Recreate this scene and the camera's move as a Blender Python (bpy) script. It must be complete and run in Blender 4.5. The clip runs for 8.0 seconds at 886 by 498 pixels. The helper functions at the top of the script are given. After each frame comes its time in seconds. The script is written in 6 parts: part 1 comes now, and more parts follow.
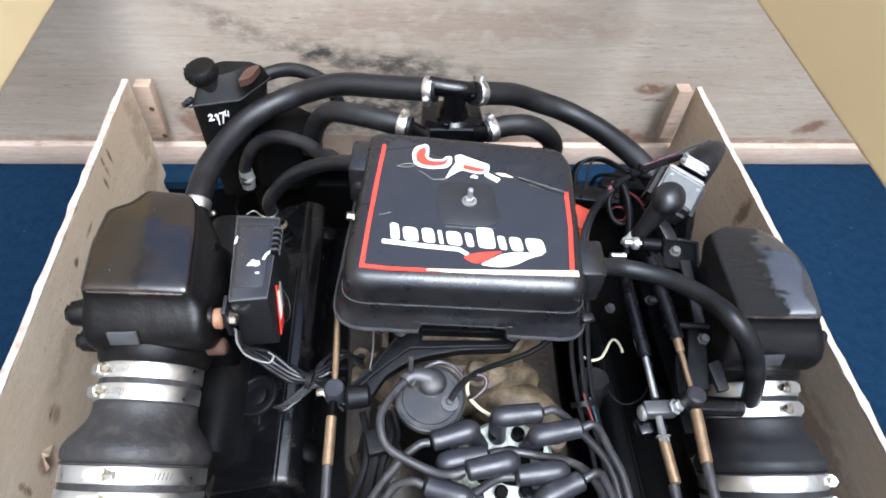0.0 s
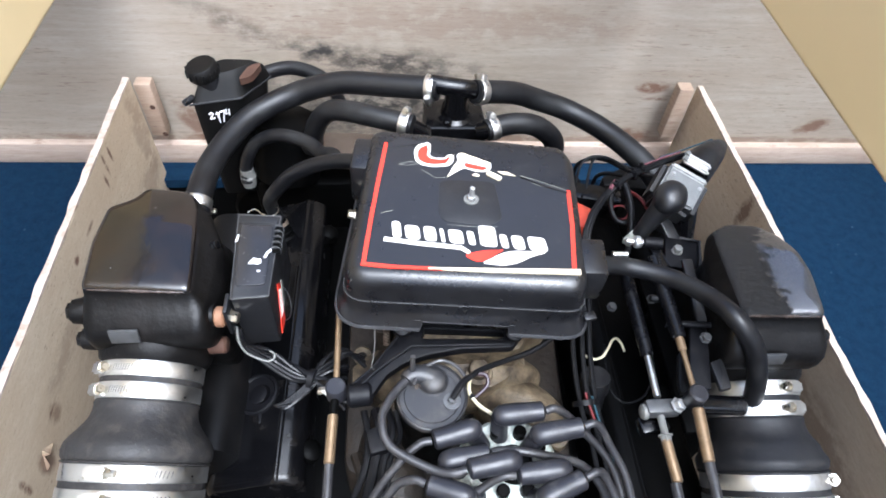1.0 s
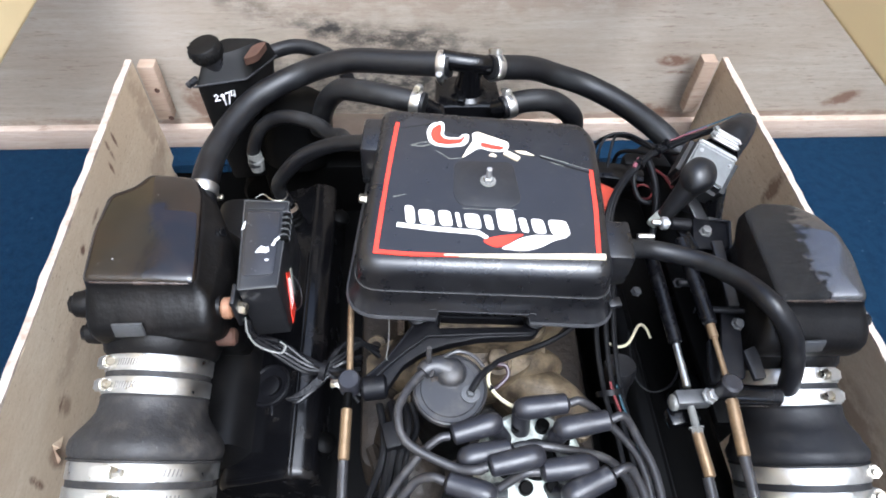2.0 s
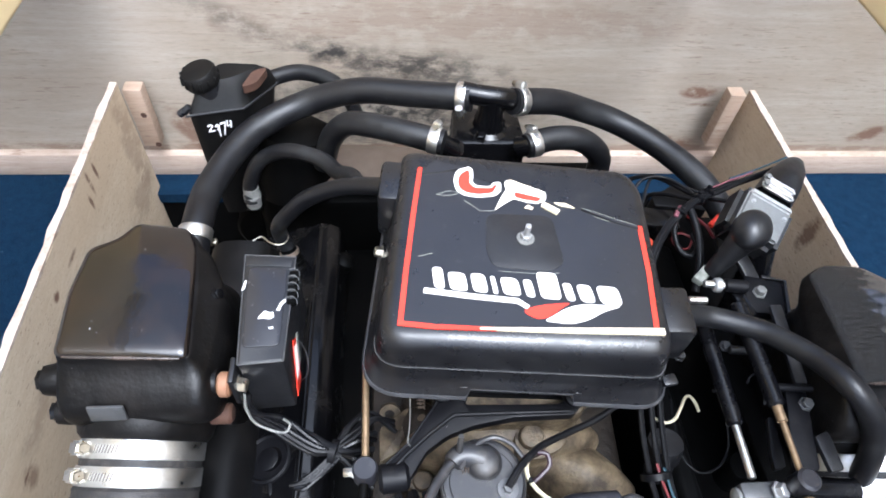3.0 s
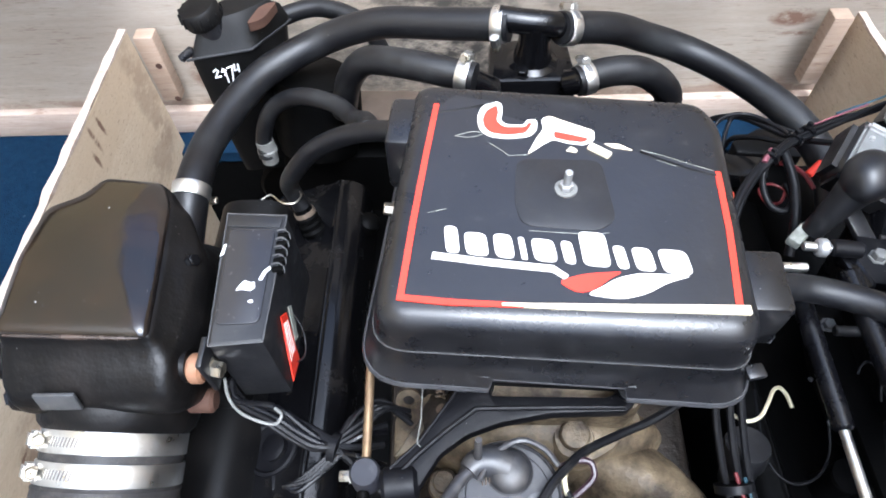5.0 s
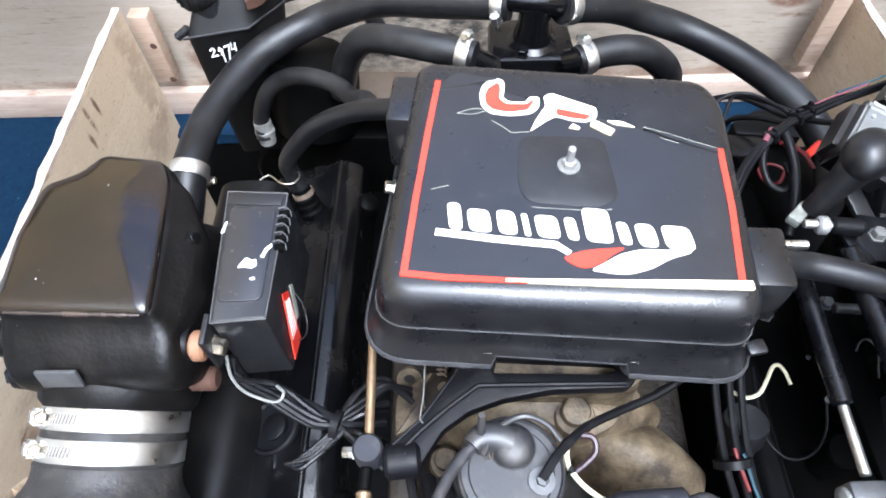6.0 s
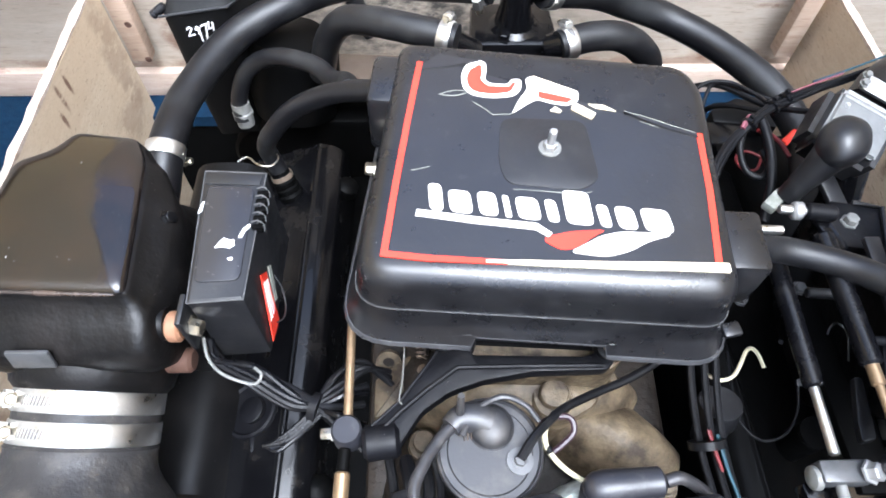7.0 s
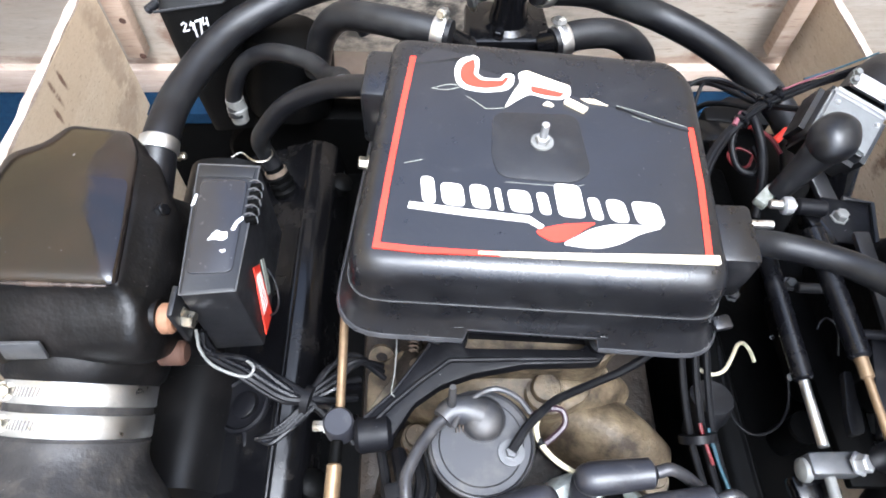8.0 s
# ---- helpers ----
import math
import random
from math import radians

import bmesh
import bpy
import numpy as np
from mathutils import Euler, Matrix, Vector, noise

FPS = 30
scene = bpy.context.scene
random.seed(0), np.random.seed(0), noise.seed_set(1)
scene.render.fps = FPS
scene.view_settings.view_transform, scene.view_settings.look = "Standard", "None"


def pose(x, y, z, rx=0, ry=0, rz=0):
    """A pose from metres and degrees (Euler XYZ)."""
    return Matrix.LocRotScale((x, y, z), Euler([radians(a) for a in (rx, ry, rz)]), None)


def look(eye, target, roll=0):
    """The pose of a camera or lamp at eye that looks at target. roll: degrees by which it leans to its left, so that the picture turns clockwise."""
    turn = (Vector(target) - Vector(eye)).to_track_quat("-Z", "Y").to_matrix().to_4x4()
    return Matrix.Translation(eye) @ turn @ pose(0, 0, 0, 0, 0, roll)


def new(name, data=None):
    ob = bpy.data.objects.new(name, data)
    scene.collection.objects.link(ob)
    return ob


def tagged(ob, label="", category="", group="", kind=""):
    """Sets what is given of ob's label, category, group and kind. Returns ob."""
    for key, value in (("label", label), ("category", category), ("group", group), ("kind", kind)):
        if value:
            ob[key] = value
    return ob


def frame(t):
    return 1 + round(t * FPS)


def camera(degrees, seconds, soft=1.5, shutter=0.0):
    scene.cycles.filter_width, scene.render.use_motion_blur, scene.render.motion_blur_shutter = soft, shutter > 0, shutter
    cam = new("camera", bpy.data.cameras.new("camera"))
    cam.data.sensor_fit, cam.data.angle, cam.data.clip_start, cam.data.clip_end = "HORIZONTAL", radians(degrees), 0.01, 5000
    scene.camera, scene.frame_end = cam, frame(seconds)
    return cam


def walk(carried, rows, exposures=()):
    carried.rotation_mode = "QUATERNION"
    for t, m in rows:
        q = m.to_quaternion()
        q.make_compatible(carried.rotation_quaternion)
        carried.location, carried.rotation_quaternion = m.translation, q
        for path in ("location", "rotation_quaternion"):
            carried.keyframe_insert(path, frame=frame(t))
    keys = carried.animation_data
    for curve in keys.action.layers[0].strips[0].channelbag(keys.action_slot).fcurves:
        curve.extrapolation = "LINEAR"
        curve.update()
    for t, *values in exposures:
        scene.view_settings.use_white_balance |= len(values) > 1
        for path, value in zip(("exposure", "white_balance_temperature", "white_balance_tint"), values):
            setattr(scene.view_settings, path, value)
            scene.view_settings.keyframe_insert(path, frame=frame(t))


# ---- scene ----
cam = camera(70.4, 8.0, soft=1.8)
PATH = [
    (0, (0.011, 0.045, 0.874), (0.178, 1.282, -0.689), 5.4),
    (0.5, (0.01, 0.045, 0.873), (0.177, 1.28, -0.691), 5.3),
    (1, (0.009, 0.045, 0.872), (0.177, 1.281, -0.692), 5.5),
    (1.5, (0.01, 0.047, 0.866), (0.133, 1.248, -0.728), 2.9),
    (2.8, (-0.012, 0.137, 0.82), (0.15, 1.321, -0.784), 5.7),
    (3, (-0.026, 0.154, 0.814), (0.152, 1.37, -0.764), 5.9),
    (3.5, (-0.055, 0.184, 0.779), (0.071, 1.393, -0.809), 5.5),
    (4, (-0.029, 0.194, 0.748), (-0.027, 1.359, -0.877), 0.9),
    (4.5, (0.018, 0.216, 0.736), (0.039, 1.379, -0.891), -0.5),
    (4.7, (0.018, 0.215, 0.73), (-0.018, 1.367, -0.905), -2.6),
    (6, (0.011, 0.208, 0.721), (-0.006, 1.306, -0.951), -1.9),
    (6.5, (0.012, 0.205, 0.719), (0.051, 1.286, -0.963), 1.2),
    (7, (0.01, 0.204, 0.717), (0.059, 1.273, -0.972), 1.5),
    (7.5, (0.01, 0.204, 0.717), (0.059, 1.272, -0.972), 1.5),
    (8, (0.012, 0.198, 0.715), (0.075, 1.272, -0.971), 2.3),
]
walk(cam, [(t, look(eye, target, roll)) for t, eye, target, roll in PATH], [(0.0, 1.82, 5150, 4), (3.0, 1.85, 5150, 4), (4.5, 1.95, 5100, 4), (6.0, 2.24, 5100, 4), (8.0, 2.32, 5200, 4)])

# ---- world and light ----
world = bpy.data.worlds.new("sky")
scene.world = world
world.use_nodes = True
wn = world.node_tree
wn.nodes.clear()
sky = wn.nodes.new("ShaderNodeTexSky")
sky.sky_type = "NISHITA"
sky.sun_disc = False
sky.sun_elevation = radians(64)
sky.sun_rotation = radians(160)
sky.air_density, sky.dust_density, sky.ozone_density = 0.5, 10.0, 1.0
bg = wn.nodes.new("ShaderNodeBackground")
bg.inputs["Strength"].default_value = 0.15
wout = wn.nodes.new("ShaderNodeOutputWorld")
wn.links.new(sky.outputs[0], bg.inputs[0])
wn.links.new(bg.outputs[0], wout.inputs[0])
sun_data = bpy.data.lights.new("sun", "SUN")
sun_data.energy, sun_data.angle, sun_data.color = 0.15, radians(26), (1.0, 0.98, 0.95)
sun = new("sun", sun_data)
sun.matrix_world = look((0.150, -0.412, 0.899), (0.0, 0.0, 0.0))


# ---- materials ----
def node(nt, kind, **props):
    n = nt.nodes.new(kind)
    for k, v in props.items():
        if k in n.inputs:
            n.inputs[k].default_value = v
    return n


def ramp(nt, src, stops):
    r = nt.nodes.new("ShaderNodeValToRGB")
    while len(r.color_ramp.elements) < len(stops):
        r.color_ramp.elements.new(0.5)
    for e, (p, c) in zip(r.color_ramp.elements, stops):
        e.position = p
        e.color = (c, c, c, 1) if not isinstance(c, tuple) else (*c, 1)
    nt.links.new(src, r.inputs[0])
    return r.outputs[0]


def blend(nt, fac, a, b, how="MIX"):
    m = nt.nodes.new("ShaderNodeMix")
    m.data_type, m.blend_type = "RGBA", how
    for sock, v in ((m.inputs["Factor"], fac), (m.inputs["A"], a), (m.inputs["B"], b)):
        if isinstance(v, (int, float)):
            sock.default_value = v
        elif isinstance(v, tuple):
            sock.default_value = (*v, 1)
        else:
            nt.links.new(v, sock)
    return m.outputs["Result"]


def begin(name):
    m = bpy.data.materials.new(name)
    m.use_nodes = True
    nt = m.node_tree
    b = nt.nodes["Principled BSDF"]
    tc = nt.nodes.new("ShaderNodeTexCoord")
    return m, nt, b, tc.outputs["Object"]


def noise_of(nt, vec, scale, detail=4.0, rough=0.6, stretch=None, distort=0.0):
    if stretch:
        mp = nt.nodes.new("ShaderNodeMapping")
        mp.inputs["Scale"].default_value = stretch
        nt.links.new(vec, mp.inputs["Vector"])
        vec = mp.outputs[0]
    n = node(nt, "ShaderNodeTexNoise", Scale=scale, Detail=detail, Roughness=rough, Distortion=distort)
    nt.links.new(vec, n.inputs["Vector"])
    return n.outputs["Fac"]


def bumped(nt, b, height, strength, dist):
    bp = node(nt, "ShaderNodeBump", Strength=strength, Distance=dist)
    nt.links.new(height, bp.inputs["Height"])
    nt.links.new(bp.outputs[0], b.inputs["Normal"])


def spot(nt, vec, place, tilt, size):
    """1 in the middle of an oval patch, 0 outside."""
    mp = nt.nodes.new("ShaderNodeMapping")
    mp.vector_type = "TEXTURE"
    mp.inputs["Location"].default_value = place
    mp.inputs["Rotation"].default_value = (0, radians(tilt), 0)
    mp.inputs["Scale"].default_value = size
    nt.links.new(vec, mp.inputs["Vector"])
    ln = nt.nodes.new("ShaderNodeVectorMath")
    ln.operation = "LENGTH"
    nt.links.new(mp.outputs[0], ln.inputs[0])
    return ramp(nt, ln.outputs["Value"], [(0.0, 1.0), (1.0, 0.0)])


def surface(name, col, rough=0.5, metal=0.0, var=0.25, scale=60.0, bump=0.3, bscale=500.0, bdist=0.0006,
            dirt_shade=None, dirt_shade_at=0.62, dirt_shade_scale=25.0, dirt_shade_amount=0.6, coat=0.0, rough_var=0.12, spec=0.5, stretch=None, specks=0.0, speck_at=0.79):
    """Painted, moulded or cast surface: mottled at two scales, with patches of dust, rust or painted shade and a fine
    relief.
    """
    m, nt, b, vec = begin(name)
    fine = noise_of(nt, vec, scale, stretch=stretch)
    broad = noise_of(nt, vec, dirt_shade_scale, 5.0, 0.65)
    lo = tuple(c * (1 - var) for c in col)
    hi = tuple(min(1.0, c * (1 + var)) for c in col)
    base = blend(nt, fine, lo, hi)
    if dirt_shade:
        base = blend(nt, ramp(nt, broad, [(dirt_shade_at - 0.1, 0.0), (dirt_shade_at + 0.12, dirt_shade_amount)]), base, dirt_shade)
    if specks:
        dots = noise_of(nt, vec, 680.0, 1.0, 0.3, (1.0, 0.8, 1.0))
        few = ramp(nt, noise_of(nt, vec, 38.0, 2.0), [(0.42, 0.0), (0.62, 1.0)])
        both = nt.nodes.new("ShaderNodeMath")
        both.operation = "MULTIPLY"
        nt.links.new(ramp(nt, dots, [(speck_at, 0.0), (speck_at + 0.05, specks)]), both.inputs[0])
        nt.links.new(few, both.inputs[1])
        base = blend(nt, both.outputs[0], base, (0.42, 0.41, 0.40))
    nt.links.new(base, b.inputs["Base Color"])
    r = ramp(nt, broad, [(0.3, max(0.02, rough - rough_var)), (0.7, min(1.0, rough + rough_var))])
    nt.links.new(r, b.inputs["Roughness"])
    b.inputs["Metallic"].default_value = metal
    b.inputs["Specular IOR Level"].default_value = spec
    b.inputs["Coat Weight"].default_value = coat
    b.inputs["Coat Roughness"].default_value = 0.12
    if bump:
        bumped(nt, b, noise_of(nt, vec, bscale, 3.0), bump, bdist)
    return m


def plywood(name, pale, dark, fleck, soot=(), knots=(), ticked=0.55):
    """Weathered ply: broad tone, streaky grain, short dark ticks, soot smears and brown knots."""
    m, nt, b, vec = begin(name)
    grain = noise_of(nt, vec, 9.0, 6.0, 0.62, (1.0, 4.0, 14.0), 0.6)
    broad = noise_of(nt, vec, 4.0, 4.0, 0.6, (1.0, 1.0, 2.2))
    fine = noise_of(nt, vec, 70.0, 4.0, 0.7, (1.0, 3.0, 7.0))
    ticks = noise_of(nt, vec, 34.0, 3.0, 0.6, (1.0, 3.0, 9.0))
    base = blend(nt, ramp(nt, grain, [(0.30, 0.0), (0.68, 1.0)]), dark, pale)
    base = blend(nt, ramp(nt, broad, [(0.35, 0.5), (0.6, 0.0)]), base, tuple(c * f for c, f in zip(dark, (0.86, 0.80, 0.74))))
    base = blend(nt, ramp(nt, fine, [(0.30, 0.30), (0.52, 0.0)]), base, tuple(c * 0.62 for c in dark))
    many = nt.nodes.new("ShaderNodeMath")
    many.operation = "MULTIPLY"
    nt.links.new(ramp(nt, ticks, [(0.60, 0.0), (0.68, 1.0)]), many.inputs[0])
    nt.links.new(ramp(nt, noise_of(nt, vec, 5.0, 2.0, 0.5), [(0.38, 0.15), (0.6, 1.0)]), many.inputs[1])
    base = blend(nt, ramp(nt, many.outputs[0], [(0.0, 0.0), (1.0, ticked)]), base, fleck)
    puff = noise_of(nt, vec, 26.0, 6.0, 0.72, (1.0, 1.0, 1.7))
    for marks, tone in ((soot, (0.03, 0.028, 0.026)), (knots, (0.15, 0.085, 0.055))):
        for place, tilt, size, amount in marks:
            s = spot(nt, vec, place, tilt, size)
            mul = nt.nodes.new("ShaderNodeMath")
            mul.operation = "MULTIPLY"
            nt.links.new(s, mul.inputs[0])
            nt.links.new(ramp(nt, puff, [(0.34, 0.05), (0.6, 1.0)]), mul.inputs[1])
            base = blend(nt, ramp(nt, mul.outputs[0], [(0.08, 0.0), (0.75 if marks is soot else 0.42, amount)]), base, tone)
    nt.links.new(base, b.inputs["Base Color"])
    b.inputs["Roughness"].default_value = 0.75
    b.inputs["Specular IOR Level"].default_value = 0.3
    bumped(nt, b, grain, 0.35, 0.002)
    return m


def flaking_enamel():
    """Black enamel, smooth and shiny where it holds, crazed and rough where it has lifted."""
    m, nt, b, vec = begin("flaking_black_enamel")
    hold = spot(nt, vec, (0.445, 0.392, 0.38), 0, (0.092, 0.20, 0.3))
    rag = noise_of(nt, vec, 45.0, 5.0, 0.7, (1.0, 2.2, 1.0))
    add = nt.nodes.new("ShaderNodeMath")
    add.operation = "ADD"
    nt.links.new(hold, add.inputs[0])
    nt.links.new(ramp(nt, rag, [(0.3, 0.0), (0.7, 0.35)]), add.inputs[1])
    mask = ramp(nt, add.outputs[0], [(0.60, 0.0), (0.66, 1.0)])
    craze = noise_of(nt, vec, 55.0, 6.0, 0.72, (1.0, 2.4, 1.0))
    pale = ramp(nt, craze, [(0.60, 0.0), (0.72, 0.55)])
    rough = blend(nt, pale, (0.005, 0.005, 0.005), (0.06, 0.056, 0.05))
    nt.links.new(blend(nt, mask, rough, (0.008, 0.007, 0.007)), b.inputs["Base Color"])
    nt.links.new(blend(nt, mask, (0.24, 0.24, 0.24), (0.10, 0.10, 0.10)), b.inputs["Roughness"])
    hgt = nt.nodes.new("ShaderNodeMath")
    hgt.operation = "MULTIPLY"
    nt.links.new(craze, hgt.inputs[0])
    nt.links.new(ramp(nt, mask, [(0.0, 1.0), (1.0, 0.28)]), hgt.inputs[1])
    bumped(nt, b, hgt.outputs[0], 1.0, 0.006)
    nt.links.new(blend(nt, mask, (0.02, 0.02, 0.02), (0.9, 0.9, 0.9)), b.inputs["Coat Weight"])
    b.inputs["Coat Roughness"].default_value = 0.10
    b.inputs["Coat IOR"].default_value = 1.9
    nt.links.new(ramp(nt, mask, [(0.0, 0.42), (1.0, 1.0)]), b.inputs["Specular IOR Level"])
    return m


def carpet_material():
    m, nt, b, vec = begin("blue_carpet")
    pile = noise_of(nt, vec, 420.0, 2.0, 0.7)
    tuft = noise_of(nt, vec, 60.0, 4.0, 0.7)
    lint = noise_of(nt, vec, 120.0, 1.0, 0.4)
    base = blend(nt, pile, (0.0030, 0.0122, 0.0300), (0.0112, 0.0365, 0.076))
    base = blend(nt, ramp(nt, tuft, [(0.30, 0.8), (0.58, 0.0)]), base, (0.003, 0.012, 0.032))
    base = blend(nt, ramp(nt, lint, [(0.77, 0.0), (0.81, 0.35)]), base, (0.16, 0.19, 0.24))
    nt.links.new(base, b.inputs["Base Color"])
    b.inputs["Roughness"].default_value = 0.95
    b.inputs["Specular IOR Level"].default_value = 0.1
    bumped(nt, b, pile, 0.8, 0.004)
    return m


M_BULKHEAD = plywood("weathered_plywood", (0.385, 0.336, 0.275), (0.310, 0.264, 0.212), (0.16, 0.11, 0.08),
                     (((-0.235, 0.95, 0.290), 28, (0.14, 2, 0.03), 0.55), ((-0.11, 0.95, 0.244), 12, (0.09, 2, 0.035), 0.96), ((0.02, 0.95, 0.222), 4, (0.20, 2, 0.045), 0.85),
                      ((-0.02, 0.95, 0.13), 0, (0.34, 2, 0.13), 0.96), ((-0.25, 0.95, 0.16), 0, (0.12, 2, 0.14), 0.25)),
                     (((0.492, 0.95, 0.180), 0, (0.042, 2, 0.020), 0.95), ((0.505, 0.95, 0.152), 0, (0.035, 2, 0.006), 0.9), ((0.85, 0.95, 0.088), -20, (0.045, 2, 0.022), 0.9), ((-0.34, 0.95, 0.085), 60, (0.08, 2, 0.030), 0.8),
                      ((0.47, 0.95, 0.065), 0, (0.07, 2, 0.022), 0.9), ((-0.33, 0.95, 0.40), 10, (0.05, 2, 0.02), 0.7), ((0.10, 0.95, 0.30), 0, (0.5, 2, 0.05), 0.3), ((0.1, 0.95, 0.053), 0, (1.6, 2, 0.012), 0.55)))
M_BATTEN = plywood("batten_wood", (0.52, 0.43, 0.355), (0.40, 0.31, 0.245), (0.16, 0.09, 0.06))
M_BOARD = plywood("painted_board", (0.60, 0.505, 0.370), (0.52, 0.42, 0.295), (0.16, 0.10, 0.065),
                  (),
                  (((0.575, 0.685, 0.150), 10, (0.4, 0.018, 0.050), 0.8), ((-0.41, 0.40, 0.10), 0, (0.4, 0.02, 0.02), 0.6), ((-0.41, 0.895, 0.13), 0, (0.4, 0.04, 0.12), 0.35), ((-0.41, 0.86, 0.05), 0, (0.4, 0.08, 0.05), 0.35), ((0.6, 0.36, 0.05), 0, (0.4, 0.2, 0.08), 0.5),
                   ((-0.41, 0.752, 0.188), 0, (0.4, 0.006, 0.026), 0.95), ((-0.41, 0.775, 0.190), 0, (0.4, 0.005, 0.022), 0.95), ((-0.41, 0.735, 0.172), 0, (0.4, 0.005, 0.02), 0.9), ((-0.41, 0.586, 0.170), 0, (0.4, 0.010, 0.009), 1.0), ((-0.41, 0.645, 0.168), 0, (0.4, 0.020, 0.006), 0.8),
                   ((-0.41, 0.398, 0.107), 0, (0.4, 0.016, 0.006), 1.0), ((-0.41, 0.305, 0.105), 0, (0.4, 0.008, 0.022), 0.95), ((-0.41, 0.345, 0.080), 0, (0.4, 0.020, 0.030), 0.7), ((-0.41, 0.48, 0.12), 0, (0.4, 0.10, 0.03), 0.3), ((-0.41, 0.60, 0.06), 0, (0.4, 0.16, 0.05), 0.35)), 0.55)
M_EDGE = surface("raw_ply_edge", (0.50, 0.42, 0.35), 0.8, var=0.4, scale=120, bump=0.6, bscale=250, bdist=0.002, dirt_shade=(0.24, 0.15, 0.09), dirt_shade_scale=40, dirt_shade_at=0.58, spec=0.2)
M_POST = plywood("stained_batten", (0.40, 0.315, 0.24), (0.30, 0.215, 0.155), (0.14, 0.07, 0.045))
M_CARPET = carpet_material()
M_CREAM = surface("cream_panel", (0.60, 0.475, 0.255), 0.6, var=0.08, scale=6, bump=0.1, dirt_shade=(0.64, 0.51, 0.29), dirt_shade_scale=3, dirt_shade_amount=0.7, dirt_shade_at=0.5)
M_HULL = surface("off_white_hull", (0.72, 0.68, 0.60), 0.5, var=0.06, scale=5, bump=0.1)
# Near-black, nearly without gloss: the colour itself carries the deep shade.
M_DEEP_SHADE = surface("bilge", (0.002, 0.002, 0.002), 0.9, var=0.5, scale=30, spec=0.05)
M_PLASTIC = surface("moulded_black_plastic", (0.0080, 0.0080, 0.0092), 0.32, var=0.4, scale=55, bump=0.3, bscale=700, bdist=0.0004, dirt_shade=(0.055, 0.055, 0.058), dirt_shade_scale=60, dirt_shade_at=0.70, dirt_shade_amount=0.4, specks=0.6, speck_at=0.775, spec=0.6)
M_SCUFF = surface("scuffed_black_plastic", (0.038, 0.038, 0.041), 0.36, var=0.5, scale=70, bump=0.3, bscale=500, dirt_shade=(0.065, 0.065, 0.067), dirt_shade_scale=45, dirt_shade_at=0.58)
M_WORN = surface("worn_plastic_edge", (0.055, 0.055, 0.056), 0.5, var=0.5, scale=90, bump=0.3, dirt_shade=(0.02, 0.02, 0.02), dirt_shade_scale=60, dirt_shade_at=0.52)
M_DECAL_BLACK = surface("black_decal", (0.0110, 0.0105, 0.0115), 0.31, var=0.4, scale=35, bump=0.22, bscale=95, bdist=0.0012, dirt_shade=(0.06, 0.06, 0.062), dirt_shade_scale=60, dirt_shade_at=0.70, dirt_shade_amount=0.4, rough_var=0.04, specks=0.6, spec=0.85)
M_PLATE = surface("scuffed_clear_patch", (0.013, 0.013, 0.0145), 0.45, var=0.25, scale=80, bump=0.2, dirt_shade=(0.035, 0.035, 0.035), dirt_shade_scale=70, dirt_shade_at=0.68)
M_ENAMEL = surface("black_enamel", (0.004, 0.0033, 0.0032), 0.11, var=0.6, scale=18, bump=0.18, bscale=38, bdist=0.002, dirt_shade=(0.018, 0.010, 0.006), dirt_shade_scale=26, dirt_shade_at=0.56, dirt_shade_amount=0.55, rough_var=0.06, specks=0.6, coat=0.45, speck_at=0.765)
M_CASTING = surface("black_enamelled_casting", (0.0034, 0.0031, 0.0030), 0.44, var=0.6, scale=40, bump=0.35, bscale=70, bdist=0.003, dirt_shade=(0.010, 0.008, 0.007), dirt_shade_scale=24, dirt_shade_at=0.60, dirt_shade_amount=0.6, spec=0.18, specks=0.5, speck_at=0.78)
M_CRACKLE = flaking_enamel()
M_RIM = surface("worn_enamel_rim", (0.030, 0.024, 0.021), 0.25, var=0.5, scale=60, bump=0.3, bscale=200, dirt_shade=(0.06, 0.035, 0.022), dirt_shade_scale=50, dirt_shade_at=0.55)
M_MANIFOLD = surface("dusty_black_iron", (0.0032, 0.0031, 0.0033), 0.45, var=0.4, scale=40, bump=0.4, bscale=150, dirt_shade=(0.009, 0.0075, 0.007), dirt_shade_scale=18, dirt_shade_at=0.58, dirt_shade_amount=0.7, spec=0.25, specks=0.3)
M_BLACK = surface("black_engine_paint", (0.0025, 0.0025, 0.003), 0.22, var=0.5, scale=30, bump=0.25, bscale=200, dirt_shade=(0.02, 0.017, 0.014), dirt_shade_scale=22, dirt_shade_at=0.64, dirt_shade_amount=0.6, specks=0.6, spec=0.35)
M_ARM = surface("matt_black_bracket", (0.004, 0.004, 0.005), 0.45, var=0.5, scale=50, bump=0.4, bscale=300, dirt_shade=(0.025, 0.022, 0.02), dirt_shade_scale=60, dirt_shade_at=0.66, dirt_shade_amount=0.5, spec=0.16, specks=0.8)
M_JAR = surface("dull_black_moulding", (0.0032, 0.0031, 0.0031), 0.46, var=0.4, scale=40, bump=0.3, bscale=300, dirt_shade=(0.010, 0.009, 0.008), dirt_shade_scale=22, dirt_shade_at=0.62, spec=0.2, specks=0.3)
# Faintly grimy iron, its base blackened to carry the shade of the engine's depths.
M_DARK = surface("grimy_shade_black_iron", (0.0014, 0.0014, 0.0014), 0.5, var=0.5, scale=40, bump=0.5, bscale=150, dirt_shade=(0.0045, 0.0036, 0.003), dirt_shade_scale=18, dirt_shade_at=0.62, dirt_shade_amount=0.6, spec=0.06)
